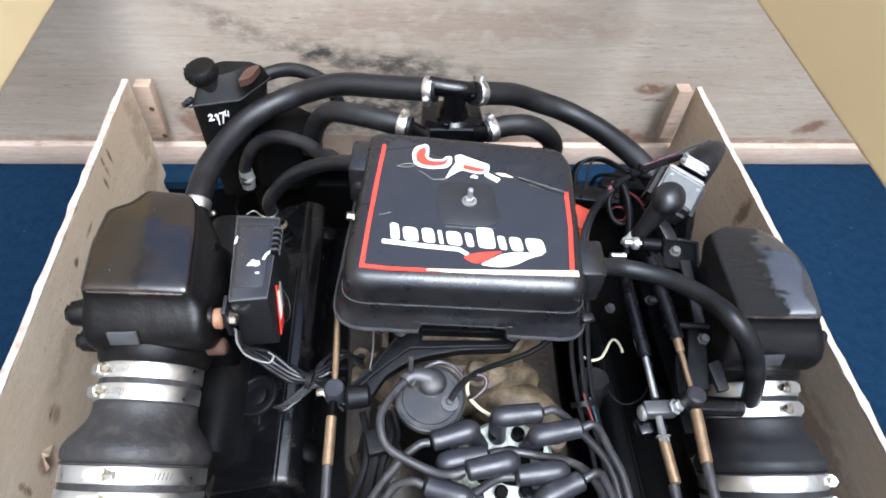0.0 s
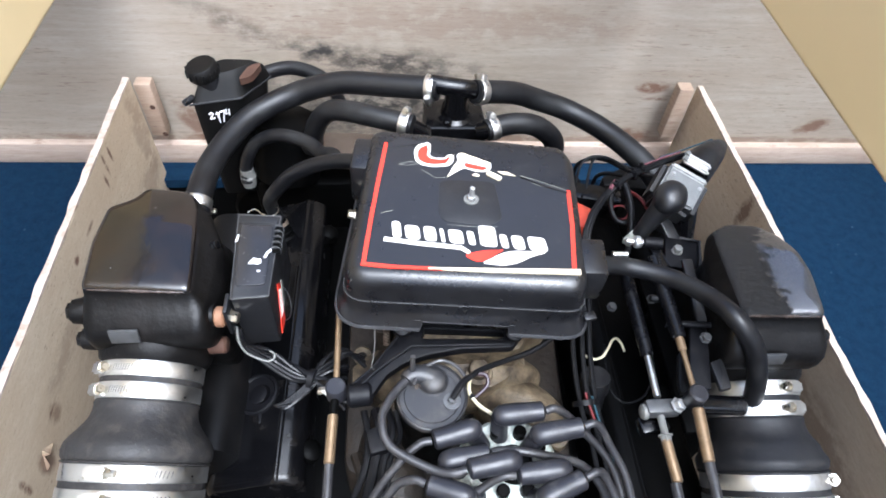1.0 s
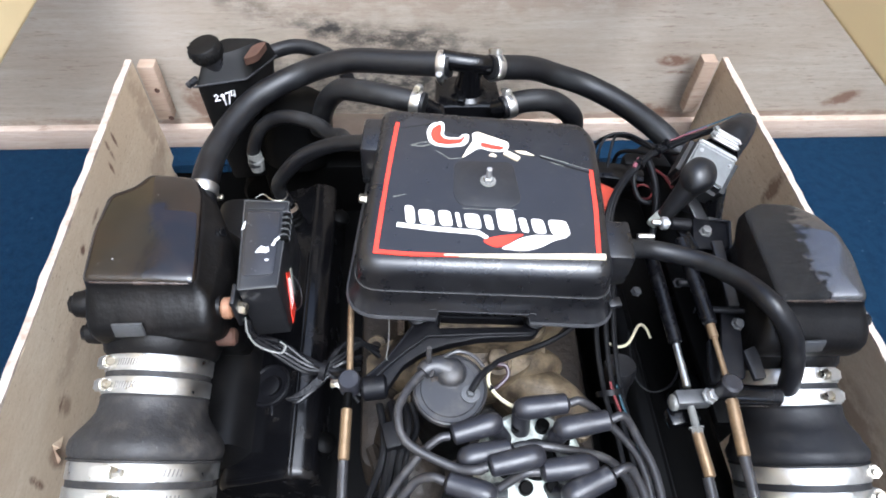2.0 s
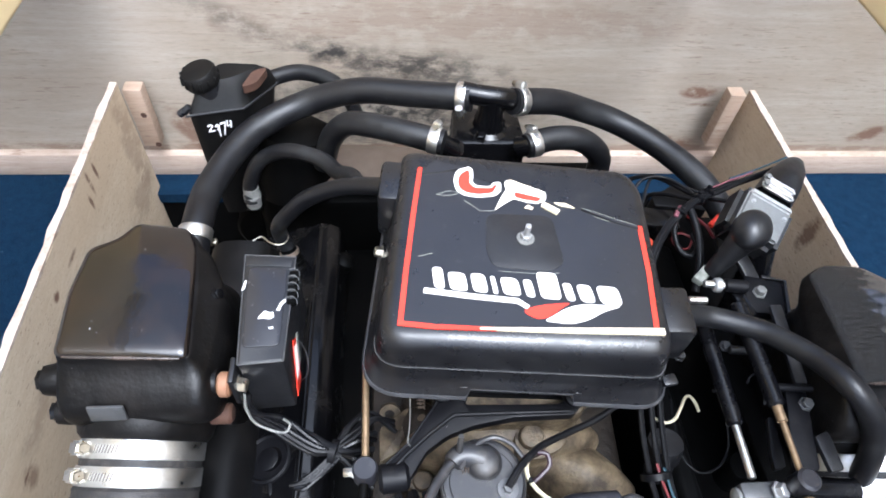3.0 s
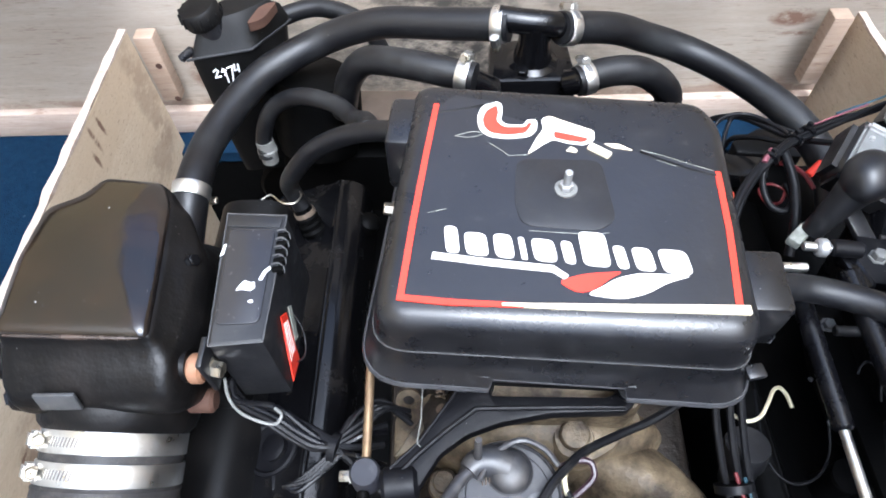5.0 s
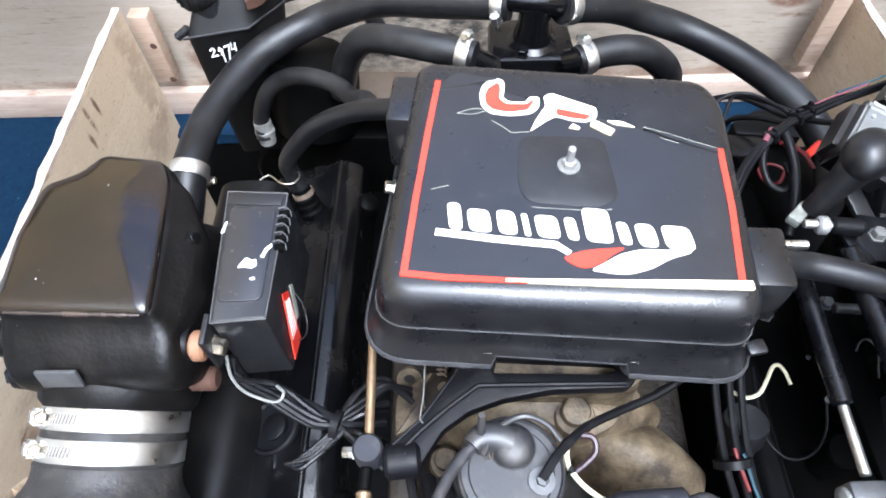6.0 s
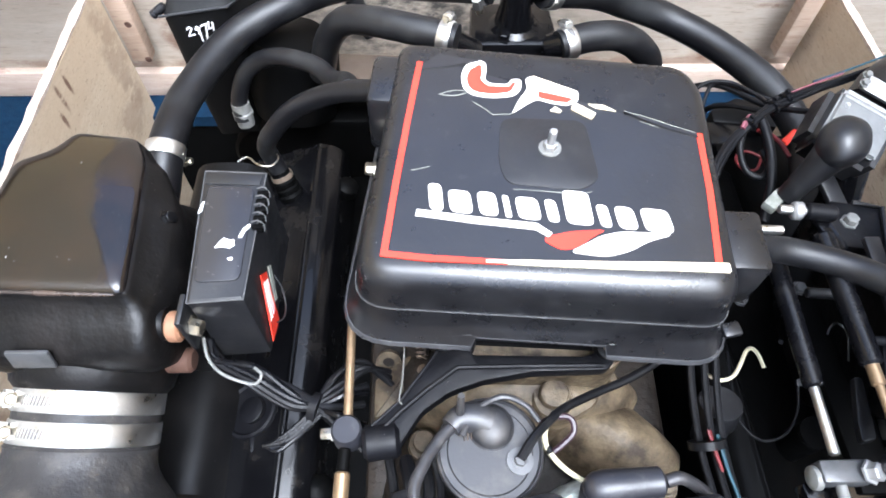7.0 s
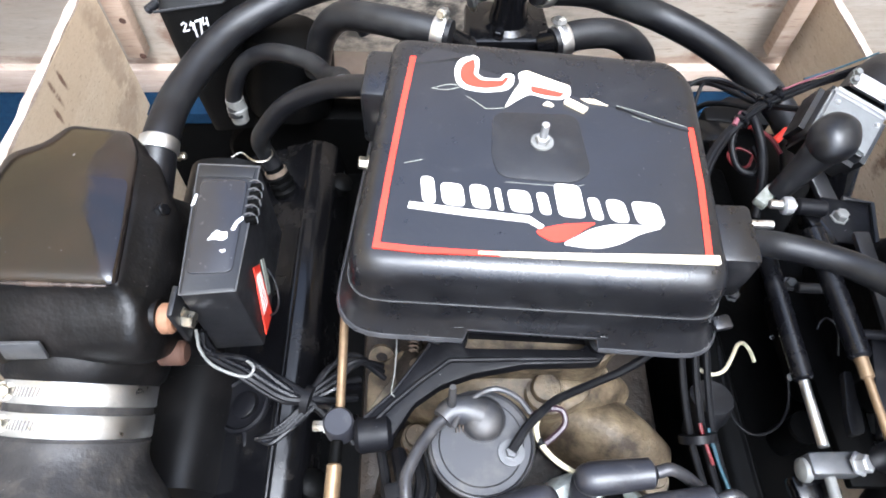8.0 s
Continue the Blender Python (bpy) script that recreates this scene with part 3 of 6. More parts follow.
def valve_cover(crease, y0, y1, side, top, mat):
    """Pressed cover: a flat top that falls away outwards, a fine bead, and a rounded shoulder towards the intake."""
    prof = rounded([(-0.084, -0.13), (-0.082, -0.028), (-0.0035, 0.0), (-0.0012, 0.0022), (0.0006, 0.0022), (0.0030, 0.0004), (0.014, -0.001), (0.027, -0.011), (0.032, -0.045), (0.033, -0.13)],
                   [0.002, 0.012, 0.002, 0.0006, 0.0006, 0.001, 0.010, 0.012, 0.01, 0.002], 5)
    loops = []
    for y, k in ((y0, 0.955), (y0 + 0.003, 0.985), (y0 + 0.008, 1.0), (y1 - 0.010, 1.0), (y1 - 0.004, 0.985), (y1, 0.93)):
        x = crease[0] + (crease[1] - crease[0]) * (y - y0) / (y1 - y0)
        loops.append([(x + side * q.x * k, y, top - 0.13 + (q.y + 0.13) * k) for q in prof])
    ob = part("valve_cover", rings(bmesh.new(), loops), mat, engine, "black pressed valve cover with a fine bead")
    for k in (0.10, 0.88):
        y = y0 + (y1 - y0) * k
        x = crease[0] + (crease[1] - crease[0]) * k + side * 0.029
        part("hold_down", lathe((x, y, top - 0.030), (side * 0.5, 0, 1), [(0, 0.013), (0.012, 0.0125), (0.015, 0.009), (0.016, 0.002)], 18), M_DARK, ob)
    return ob


vl = valve_cover((-0.1185, -0.1125), 0.279, 0.70, 1, 0.170, M_BLACK)
# Right cover: same pressing, with shade put into its colour through M_DARK.
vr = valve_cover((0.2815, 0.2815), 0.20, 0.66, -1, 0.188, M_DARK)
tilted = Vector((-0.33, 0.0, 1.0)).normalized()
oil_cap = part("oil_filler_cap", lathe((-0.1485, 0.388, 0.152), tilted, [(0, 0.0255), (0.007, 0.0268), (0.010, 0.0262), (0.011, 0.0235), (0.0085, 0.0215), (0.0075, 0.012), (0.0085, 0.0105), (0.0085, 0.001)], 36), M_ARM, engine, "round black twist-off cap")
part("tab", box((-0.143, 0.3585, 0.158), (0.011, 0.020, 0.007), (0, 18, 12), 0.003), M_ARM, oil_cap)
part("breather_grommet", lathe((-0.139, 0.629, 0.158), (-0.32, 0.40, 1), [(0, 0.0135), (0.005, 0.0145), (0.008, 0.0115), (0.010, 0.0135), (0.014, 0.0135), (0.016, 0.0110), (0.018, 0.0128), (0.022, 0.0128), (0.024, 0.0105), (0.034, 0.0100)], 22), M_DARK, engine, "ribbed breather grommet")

# The right manifold has deep shade in its colour; the left is dusty iron.
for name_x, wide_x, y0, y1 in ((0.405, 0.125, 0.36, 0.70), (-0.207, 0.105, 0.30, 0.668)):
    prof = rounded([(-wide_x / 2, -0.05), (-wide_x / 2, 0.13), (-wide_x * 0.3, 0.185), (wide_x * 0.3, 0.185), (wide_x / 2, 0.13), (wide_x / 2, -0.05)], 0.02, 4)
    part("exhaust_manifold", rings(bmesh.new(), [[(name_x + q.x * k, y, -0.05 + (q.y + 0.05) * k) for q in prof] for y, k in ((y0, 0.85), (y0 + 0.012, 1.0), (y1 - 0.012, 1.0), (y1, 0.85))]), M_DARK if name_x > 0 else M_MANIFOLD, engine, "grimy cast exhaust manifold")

part("bell_housing", slab(rounded([(-0.215, 0.775), (0.325, 0.775), (0.325, 0.865), (-0.215, 0.865)], 0.03), -0.05, 0.122, 0.012), M_DARK, engine, "bell housing behind the block, blackened as deep shade")

# intake casting
bm = slab(rounded([(-0.045, 0.285), (0.215, 0.275), (0.225, 0.50), (-0.045, 0.52)], 0.02), 0.05, 0.165, 0.008)
part("intake_manifold", bm, M_GRIME, engine, "cast intake manifold, oily and stained")


def blob(c, s, bm, rot=(0, 0, 0)):
    bmesh.ops.create_icosphere(bm, subdivisions=4, radius=1, matrix=pose(*c, *rot) @ Matrix.Diagonal((*s, 1)))
    return bm


for c, s, r in (((0.155, 0.345, 0.185), (0.062, 0.034, 0.048), (0, 0, -24)), ((0.085, 0.375, 0.20), (0.10, 0.032, 0.052), (0, 0, 0)),
                ((0.02, 0.40, 0.17), (0.05, 0.045, 0.05), (0, 0, 20)), ((0.01, 0.30, 0.16), (0.04, 0.07, 0.04), (0, 0, 0)),
                ((0.155, 0.28, 0.16), (0.05, 0.05, 0.05), (0, 0, 0)), ((0.10, 0.44, 0.22), (0.10, 0.05, 0.06), (0, 0, 0))):
    bm = blob(c, s, bmesh.new(), r)
    for v in bm.verts:
        v.co += noise.noise_vector(v.co * 28) * 0.004 + noise.noise_vector(v.co * 90) * 0.0012
    part("runner", bm, M_TAN if c[1] > 0.32 and c[0] > 0.05 else M_GRIME, engine, "rounded cast runner", 70)
part("carburettor_base", slab(rounded([(0.02, 0.375), (0.155, 0.372), (0.165, 0.52), (0.01, 0.52)], 0.02), 0.22, 0.280, 0.004), M_TAN, engine)
part("carburettor", slab(rounded([(0.03, 0.40), (0.15, 0.398), (0.16, 0.52), (0.02, 0.52)], 0.02), 0.29, 0.345, 0.004), M_DARK, engine, "dark carburettor under the cover")
for bx, by, bz, r in ((0.105, 0.3655, 0.249, 0.0112), (0.152, 0.385, 0.225, 0.010), (0.005, 0.345, 0.20, 0.009), (0.195, 0.31, 0.195, 0.009)):
    part("bolt_boss", lathe((bx, by, bz - 0.012), (0, -0.15, 1), [(0, r * 1.5), (0.0105, r * 1.42), (0.0125, r * 1.3)], 24), M_TAN, engine)
    part("bolt", lathe((bx, by, bz), (0, -0.15, 1), [(0, r), (0.008, r), (0.0095, r * 0.9), (0.010, r * 0.6)], 20), M_TAN, engine, "tan-painted bolt head")
part("mounting_pad", slab(rounded([(0.088, 0.352), (0.112, 0.345), (0.142, 0.360), (0.150, 0.385), (0.140, 0.400), (0.088, 0.400)], 0.012), 0.19, 0.2435, 0.004), M_TAN, engine, "flat cast mounting pad")
bm = lathe((-0.0251, 0.4163, 0.199), (0, -0.72, 0.69), [(0, 0.0052), (0, 0.0112), (0.005, 0.0112), (0.005, 0.0052)], 22, None, False)
part("lifting_eye", bm, M_TAN, engine)
part("eye_plate", slab(rounded([(-0.036, 0.362), (-0.019, 0.371), (0.011, 0.414), (0.009, 0.430), (-0.018, 0.410), (-0.036, 0.396)], 0.004), 0.196, 0.208, 0.002), M_TAN, engine, "stained lifting plate")
part("casting_edge", wire([(-0.03, 0.30, 0.185), (-0.022, 0.275, 0.19), (-0.012, 0.25, 0.185), (-0.018, 0.22, 0.18), (-0.01, 0.18, 0.17)], 0.007), M_GRIME, engine)

# grimy carburettor linkage in the shade of the cover
link_age = thing("carburettor_linkage", (0.0, 0.42, 0.2), "oily brown carburettor linkage and springs", "linkage")
part("bracket", slab(rounded([(-0.010, 0.418), (0.010, 0.412), (0.012, 0.440), (-0.012, 0.446)], 0.004), 0.150, 0.250, 0.003), M_GRIME, link_age)
part("spring", wire([(0.004 + 0.0035 * math.cos(k * 1.57), 0.392 + 0.0009 * k, 0.262 + 0.0035 * math.sin(k * 1.57)) for k in range(28)], 0.0008, 5, None, 3), M_BROWN, link_age, "rusty return spring")
part("pipe", wire([(0.004, 0.388, 0.252), (0.010, 0.384, 0.240), (0.012, 0.380, 0.222), (0.006, 0.376, 0.205)], 0.0042, 10), M_BROWN, link_age, "brown fuel pipe")

# black throttle bracket with its boss
arm = [(-0.031, 0.3125), (-0.011, 0.315), (0.005, 0.339), (0.024, 0.352), (0.047, 0.360), (0.083, 0.366), (0.136, 0.3665), (0.146, 0.378), (0.134, 0.3835), (0.124, 0.377),
       (0.040, 0.3795), (0.045, 0.391), (0.040, 0.404), (0.026, 0.402), (0.011, 0.377), (-0.011, 0.346), (-0.032, 0.328)]
bracket = thing("throttle_bracket", (0.06, 0.35, 0.288), "black cast throttle-cable bracket bolted to the intake", "bracket")
part("arm", slab(rounded(arm, 0.004), 0.288, 0.2985, 0.0015), M_ARM, bracket)
part("arm", slab(rounded([(0.043, 0.3925), (0.131, 0.3865), (0.1445, 0.3805), (0.142, 0.396), (0.045, 0.403)], 0.003), 0.285, 0.2965, 0.0015), M_ARM, bracket)
part("rib", tube([(-0.024, 0.325, 0.2985), (-0.010, 0.3385, 0.2992), (0.008, 0.3535, 0.2995), (0.030, 0.3695, 0.2995), (0.083, 0.3695, 0.2995), (0.134, 0.3692, 0.2990)], 0.0019, 8), M_ARM, bracket)
part("rib", tube([(-0.029, 0.3295, 0.2985), (-0.010, 0.3465, 0.2985), (0.012, 0.3765, 0.2985), (0.027, 0.400, 0.2985)], 0.0014, 8), M_ARM, bracket)
part("boss", rod((-0.035, 0.320, 0.291), (-0.010, 0.3225, 0.291), 0.0120, seg=24), M_ARM, bracket)
part("retaining_wire", wire([(-0.008, 0.408, 0.306), (-0.0075, 0.385, 0.302), (-0.0085, 0.362, 0.3005), (-0.0105, 0.347, 0.301), (-0.0085, 0.343, 0.3015)], 0.0005), M_GREY, bracket, "thin bent wire")
for bx, by in ((0.021, 0.3925), (0.139, 0.3835)):
    part("bolt_eye", lathe((bx, by, 0.297), (0, -0.25, 1), [(0, 0.0105), (0.009, 0.0100), (0.010, 0.0085)], 20), M_ARM, bracket)
    part("bolt", hexbolt((bx, by, 0.3065), (0, -0.25, 1), 0.0056, 0.008), M_BROWN, bracket, "grimy hexagon bolt")
part("bolt", hexbolt((0.134, 0.389, 0.2965), (0, -0.2, 1), 0.0058, 0.010), M_ARM, bracket)
part("bolt", hexbolt((0.034, 0.398, 0.2985), (0, -0.2, 1), 0.0058, 0.010), M_ARM, bracket)

throttle = thing("throttle_cable", (-0.047, 0.3, 0.289), "brass-ended throttle cable with a round ball joint", "cable")
part("rod", rod((-0.046, 0.425, 0.300), (-0.046, 0.335, 0.291), 0.0032), M_BRASS, throttle, "thin tarnished brass rod")
part("ball_joint", lathe((-0.046, 0.328, 0.276), (0, 0, 1), [(0, 0.008), (0.003, 0.0105), (0.02, 0.0105), (0.022, 0.009)], 22), M_BOOT, throttle, "round grey plastic cap")
part("bolt", hexbolt((-0.055, 0.328, 0.288), (-1, 0, 0), 0.0040, 0.009), M_ZINC, throttle, "zinc-plated nut")
part("barrel", rod((-0.047, 0.318, 0.288), (-0.048, 0.303, 0.287), 0.0042), M_DARK, throttle)
part("end_fitting", rod((-0.048, 0.303, 0.287), (-0.050, 0.256, 0.282), 0.0052), M_BRASS, throttle, "brass crimped end")
part("outer_cable", tube(spline([(-0.050, 0.256, 0.282), (-0.052, 0.20, 0.272), (-0.06, 0.10, 0.24), (-0.08, -0.1, 0.15)]), 0.0045), M_LEAD, throttle, "grey cable sleeve")


# ---- moulded cover with its decals ----
TOP = 0.394
cover = thing("air_intake_cover", (0.09, 0.48, 0.335), "black moulded plastic intake cover with torn red and white decals", "engine cover")
top = rounded([(-0.026, 0.398), (0.193, 0.385), (0.209, 0.545), (0.200, 0.566), (-0.002, 0.594)], [0.016, 0.014, 0.02, 0.014, 0.012], 6)
rim = rounded([(-0.045, 0.384), (0.203, 0.362), (0.222, 0.555), (0.212, 0.585), (-0.016, 0.612)], [0.03, 0.022, 0.02, 0.014, 0.012], 6)


def with_front(poly):
    """The same outline with four more points along its front edge."""
    return poly[:7] + [poly[6].lerp(poly[7], k) for k in (0.27, 0.285, 0.715, 0.73)] + poly[7:]


rim, top = with_front(rim), with_front(top)


def between(a, b, k):
    return [p.lerp(q, k) for p, q in zip(a, b)]


def lower(levels):
    """Rings of the skirt; between the two lips its edge is cut away."""
    out = []
    for poly, z in levels:
        low = max(0.0, 1 - (z - 0.3272) / 0.024)
        out.append([(*q.lerp(rim[i], 0.6 * low), z + 0.0115 * low) if i in (8, 9) else (q.x, q.y, z) for i, q in enumerate(poly)])
    return out


skirt = [(grown(rim, 0.001), 0.3300), (grown(rim, 0.0052), 0.3303), (grown(rim, 0.0044), 0.3318), (grown(rim, 0.0024), 0.3348), (grown(rim, 0.0006), 0.3385), (between(rim, top, 0.06), 0.3422), (between(rim, top, 0.11), 0.3445), (between(rim, top, 0.16), 0.3480), (between(rim, top, 0.20), 0.3530), (between(rim, top, 0.235), 0.3590), (between(rim, top, 0.245), 0.3603), (between(rim, top, 0.29), 0.3609),
         (between(rim, top, 0.31), 0.3625), (between(rim, top, 0.35), 0.3690), (between(rim, top, 0.385), 0.3755), (between(rim, top, 0.42), 0.3800), (between(rim, top, 0.47), 0.3838), (between(rim, top, 0.55), 0.3868), (between(rim, top, 0.66), 0.3893), (between(rim, top, 0.80), 0.3914), (between(rim, top, 0.94), 0.3928), (grown(top, -0.002), 0.3936), (grown(top, -0.006), TOP)]
part("body", rings(bmesh.new(), lower(skirt)), M_PLASTIC, cover, "black moulded shell with a flared rim", 50)
flange = [(grown(rim, 0.0035), 0.3272), (grown(rim, 0.0062), 0.3270), (grown(rim, 0.0070), 0.3278), (grown(rim, 0.0066), 0.3292), (grown(rim, 0.0054), 0.3309), (grown(rim, 0.0020), 0.3309)]
part("rim_flange", rings(bmesh.new(), lower(flange), True, False), M_SCUFF, cover, "scuffed dull rim flange", 50)
edge_line = between(rim, top, 0.252)
part("ledge_edge", tube([(q.x, q.y, 0.3606) for q in edge_line[:18]], 0.0005, 6), M_WORN, cover, "scuffed pale ledge")
part("ear", box((0.2095, 0.376, 0.341), (0.013, 0.010, 0.005), (0, 0, 10), 0.0018), M_PLASTIC, cover)
part("side_port", box((0.206, 0.4165, 0.367), (0.036, 0.045, 0.046), (0, 0, -4), 0.004), M_PLASTIC, cover, "square hose port")
part("side_port", box((-0.014, 0.568, 0.358), (0.036, 0.050, 0.054), (0, 0, -6), 0.004), M_PLASTIC, cover, "square hose port")
part("decal_sheet", slab(rounded([(-0.014, 0.404), (0.188, 0.393), (0.198, 0.497), (0.155, 0.517), (0.125, 0.530), (0.03, 0.571), (0.006, 0.574)], 0.004), TOP - 0.001, TOP + 0.0005), M_DECAL_BLACK, cover, "torn glossy black decal sheet")
bm = strip([(0.006, 0.574), (-0.002, 0.52), (-0.010, 0.46), (-0.0165, 0.405)], 0.0042, TOP, TOP + 0.0010)
part("stripe", bm, M_RED, cover, "red pinstripe")
part("stripe", strip([(0.199, 0.500), (0.194, 0.45), (0.1855, 0.394)], 0.0042, TOP, TOP + 0.0010), M_RED, cover, "red pinstripe")
part("stripe", strip([(-0.0185, 0.4055), (0.01, 0.4015), (0.058, 0.398)], [0.0042, 0.0042, 0.003], TOP + 0.0002, TOP + 0.0013), M_RED, cover, "red pinstripe")
bm = strip([(0.045, 0.3985), (0.08, 0.3965), (0.12, 0.3945), (0.16, 0.393), (0.191, 0.3915)], [0.0015, 0.003, 0.0042, 0.005, 0.0056], TOP, TOP + 0.0025)
part("peeled_strip", bm, M_PEEL, cover, "curled cream backing strip")


def on_word(u, v):
    """A place on the word mark: u along its line from its start, v up from its base, both 0 to 1."""
    a, b = Vector((0.166, 0.4165)), Vector((0.004, 0.4385))
    up = Vector((0.002, 0.0200))
    return a.lerp(b, u) + up * v


# the word mark, as plain rounded blocks
z0, z1 = TOP + 0.0003, TOP + 0.0013
u = 0.0
for w, hgt in ((0.135, 0.86), (0.10, 0.84), (0.07, 0.84), (0.13, 1.28), (0.07, 0.84), (0.115, 0.84), (0.05, 0.84), (0.10, 0.90), (0.115, 0.86), (0.08, 1.04)):
    a, b = u + 0.013, u + w - 0.013
    slope = 0.02
    part("word_block", slab(rounded([on_word(a, 0), on_word(b, 0), on_word(b + slope, hgt), on_word(a + slope, hgt)], 0.0045, 3), z0, z1), M_WHITE, cover, "white block of the word mark")
    u += w
bm = strip([(0.003, 0.4355), (0.04, 0.429), (0.078, 0.4235), (0.086, 0.417)], [0.005, 0.005, 0.005, 0.004], TOP + 0.0003, TOP + 0.0012)
part("underline", bm, M_WHITE, cover)
part("swoosh", slab(rounded([(0.079, 0.4145), (0.098, 0.4195), (0.122, 0.4205), (0.112, 0.4155), (0.103, 0.408), (0.092, 0.4055)], 0.008), TOP + 0.0003, TOP + 0.0012), M_RED, cover)
part("swoosh", slab(rounded([(0.096, 0.4045), (0.106, 0.4095), (0.116, 0.4155), (0.130, 0.419), (0.164, 0.4165), (0.146, 0.4115), (0.134, 0.4045), (0.118, 0.4005)], 0.007), TOP + 0.0003, TOP + 0.0013), M_WHITE, cover)
# torn numerals, as plain hooked shapes
hook = [(0.050, 0.5755), (0.040, 0.570), (0.036, 0.559), (0.037, 0.546), (0.043, 0.5385), (0.057, 0.5355), (0.073, 0.537), (0.079, 0.543), (0.0805, 0.5545), (0.0725, 0.5545), (0.070, 0.549), (0.057, 0.550), (0.053, 0.555), (0.055, 0.561), (0.0555, 0.572)]
part("torn_mark", slab(rounded(hook, 0.004, 3), TOP - 0.0005, TOP + 0.0012), M_WHITE, cover, "white outline of a torn mark")
fill = [(0.0515, 0.5705), (0.043, 0.5645), (0.040, 0.556), (0.041, 0.547), (0.046, 0.5415), (0.058, 0.539), (0.071, 0.541), (0.076, 0.550), (0.0735, 0.5505), (0.071, 0.5465), (0.055, 0.547), (0.050, 0.554), (0.052, 0.561)]
part("torn_mark", slab(rounded(fill, 0.003, 3), TOP + 0.0005, TOP + 0.0018), M_RED, cover, "red fill of a torn mark")
part("torn_mark", slab(rounded([(0.083, 0.555), (0.089, 0.5575), (0.102, 0.551), (0.1205, 0.5415), (0.1195, 0.532), (0.111, 0.5275), (0.100, 0.5295), (0.090, 0.534), (0.082, 0.529), (0.070, 0.5195), (0.077, 0.534), (0.084, 0.545)], 0.003, 3), TOP - 0.0005, TOP + 0.0012), M_WHITE, cover, "white outline of a torn mark")
part("torn_mark", slab(rounded([(0.091, 0.5415), (0.101, 0.5385), (0.1155, 0.5335), (0.111, 0.5298), (0.100, 0.532), (0.091, 0.5352)], 0.002, 3), TOP + 0.0005, TOP + 0.0018), M_RED, cover, "red fill of a torn mark")
part("torn_flap", flat([(0.086, 0.5545), (0.0895, 0.5555), (0.119, 0.5395), (0.1165, 0.5370), (0.101, 0.5445), (0.0875, 0.5520)], TOP + 0.0008, TOP + 0.0032), M_PEEL, cover, "curled cream flap")
part("torn_flap", flat([(0.0875, 0.547), (0.092, 0.545), (0.084, 0.534), (0.071, 0.520), (0.080, 0.538)], TOP + 0.0008, TOP + 0.0024), M_PEEL, cover, "curled cream flap")
part("torn_flap", flat([(0.113, 0.524), (0.126, 0.514), (0.1295, 0.518), (0.116, 0.5285)], TOP, TOP + 0.003), M_PEEL, cover, "curled cream flap")
part("torn_flap", flat([(0.126, 0.5285), (0.131, 0.5245), (0.1445, 0.5215), (0.136, 0.5275)], TOP, TOP + 0.0015), M_PEEL, cover, "curled cream flap")
part("torn_flap", flat([(0.098, 0.5225), (0.1045, 0.5205), (0.106, 0.5225), (0.1015, 0.5262)], TOP, TOP + 0.0015), M_PEEL, cover, "curled cream flap")
part("torn_flap", flat([(0.150, 0.5200), (0.164, 0.5115), (0.179, 0.5035), (0.197, 0.4960), (0.1965, 0.4990), (0.18, 0.5065), (0.166, 0.5140)], TOP, TOP + 0.0022), M_DECAL_BLACK, cover, "lifted black edge")
part("torn_edge", wire([(0.150, 0.5205, TOP + 0.0022), (0.165, 0.5140, TOP + 0.0024), (0.180, 0.5068, TOP + 0.0022), (0.196, 0.4995, TOP + 0.0022)], 0.00022, 5), M_PALE, cover, "pale torn edge")
part("torn_flap", flat([(0.007, 0.5645), (0.031, 0.5685), (0.050, 0.5735), (0.036, 0.5765), (0.021, 0.5810), (0.013, 0.5750)], TOP, TOP + 0.0024), M_DECAL_BLACK, cover, "lifted black edge")
for q in (((0.019, 0.5400), (0.031, 0.5440), (0.040, 0.5420), (0.030, 0.5385), (0.020, 0.5400)), ((0.044, 0.5320), (0.051, 0.5260), (0.057, 0.5195)), ((0.057, 0.5195), (0.070, 0.5200)), ((0.160, 0.512), (0.172, 0.506)), ((0.066, 0.4535), (0.105, 0.4495), (0.117, 0.4505)), ((0.0, 0.47), (0.012, 0.473))):
    part("scratch", wire([(x, y, TOP + 0.0006) for x, y in q], 0.00022, 5), M_PALE, cover, "pale scratch")
part("clear_patch", slab(rounded([(0.062, 0.516), (0.121, 0.513), (0.1235, 0.460), (0.110, 0.4515), (0.062, 0.4575), (0.058, 0.475)], 0.010), TOP, TOP + 0.0012, 0.0004), M_PLATE, cover, "scuffed square patch round the stud")
stud = part("stud", rod((0.0935, 0.487, TOP), (0.0935, 0.487, TOP + 0.019), 0.0027), M_ALLOY, cover, "threaded stud with a wing nut base")
part("nut", hexbolt((0.0935, 0.487, TOP + 0.001), (0, 0, 1), 0.0048, 0.006), M_ALLOY, stud)
part("washer", lathe((0.0935, 0.487, TOP + 0.0008), (0, 0, 1), [(0, 0.0078), (0.0015, 0.0078)], 22), M_GREY, stud)
part("side_screw", hexbolt((-0.030, 0.520, 0.335), (-1, 0, 0.2), 0.005, 0.008), M_ZINC, cover)


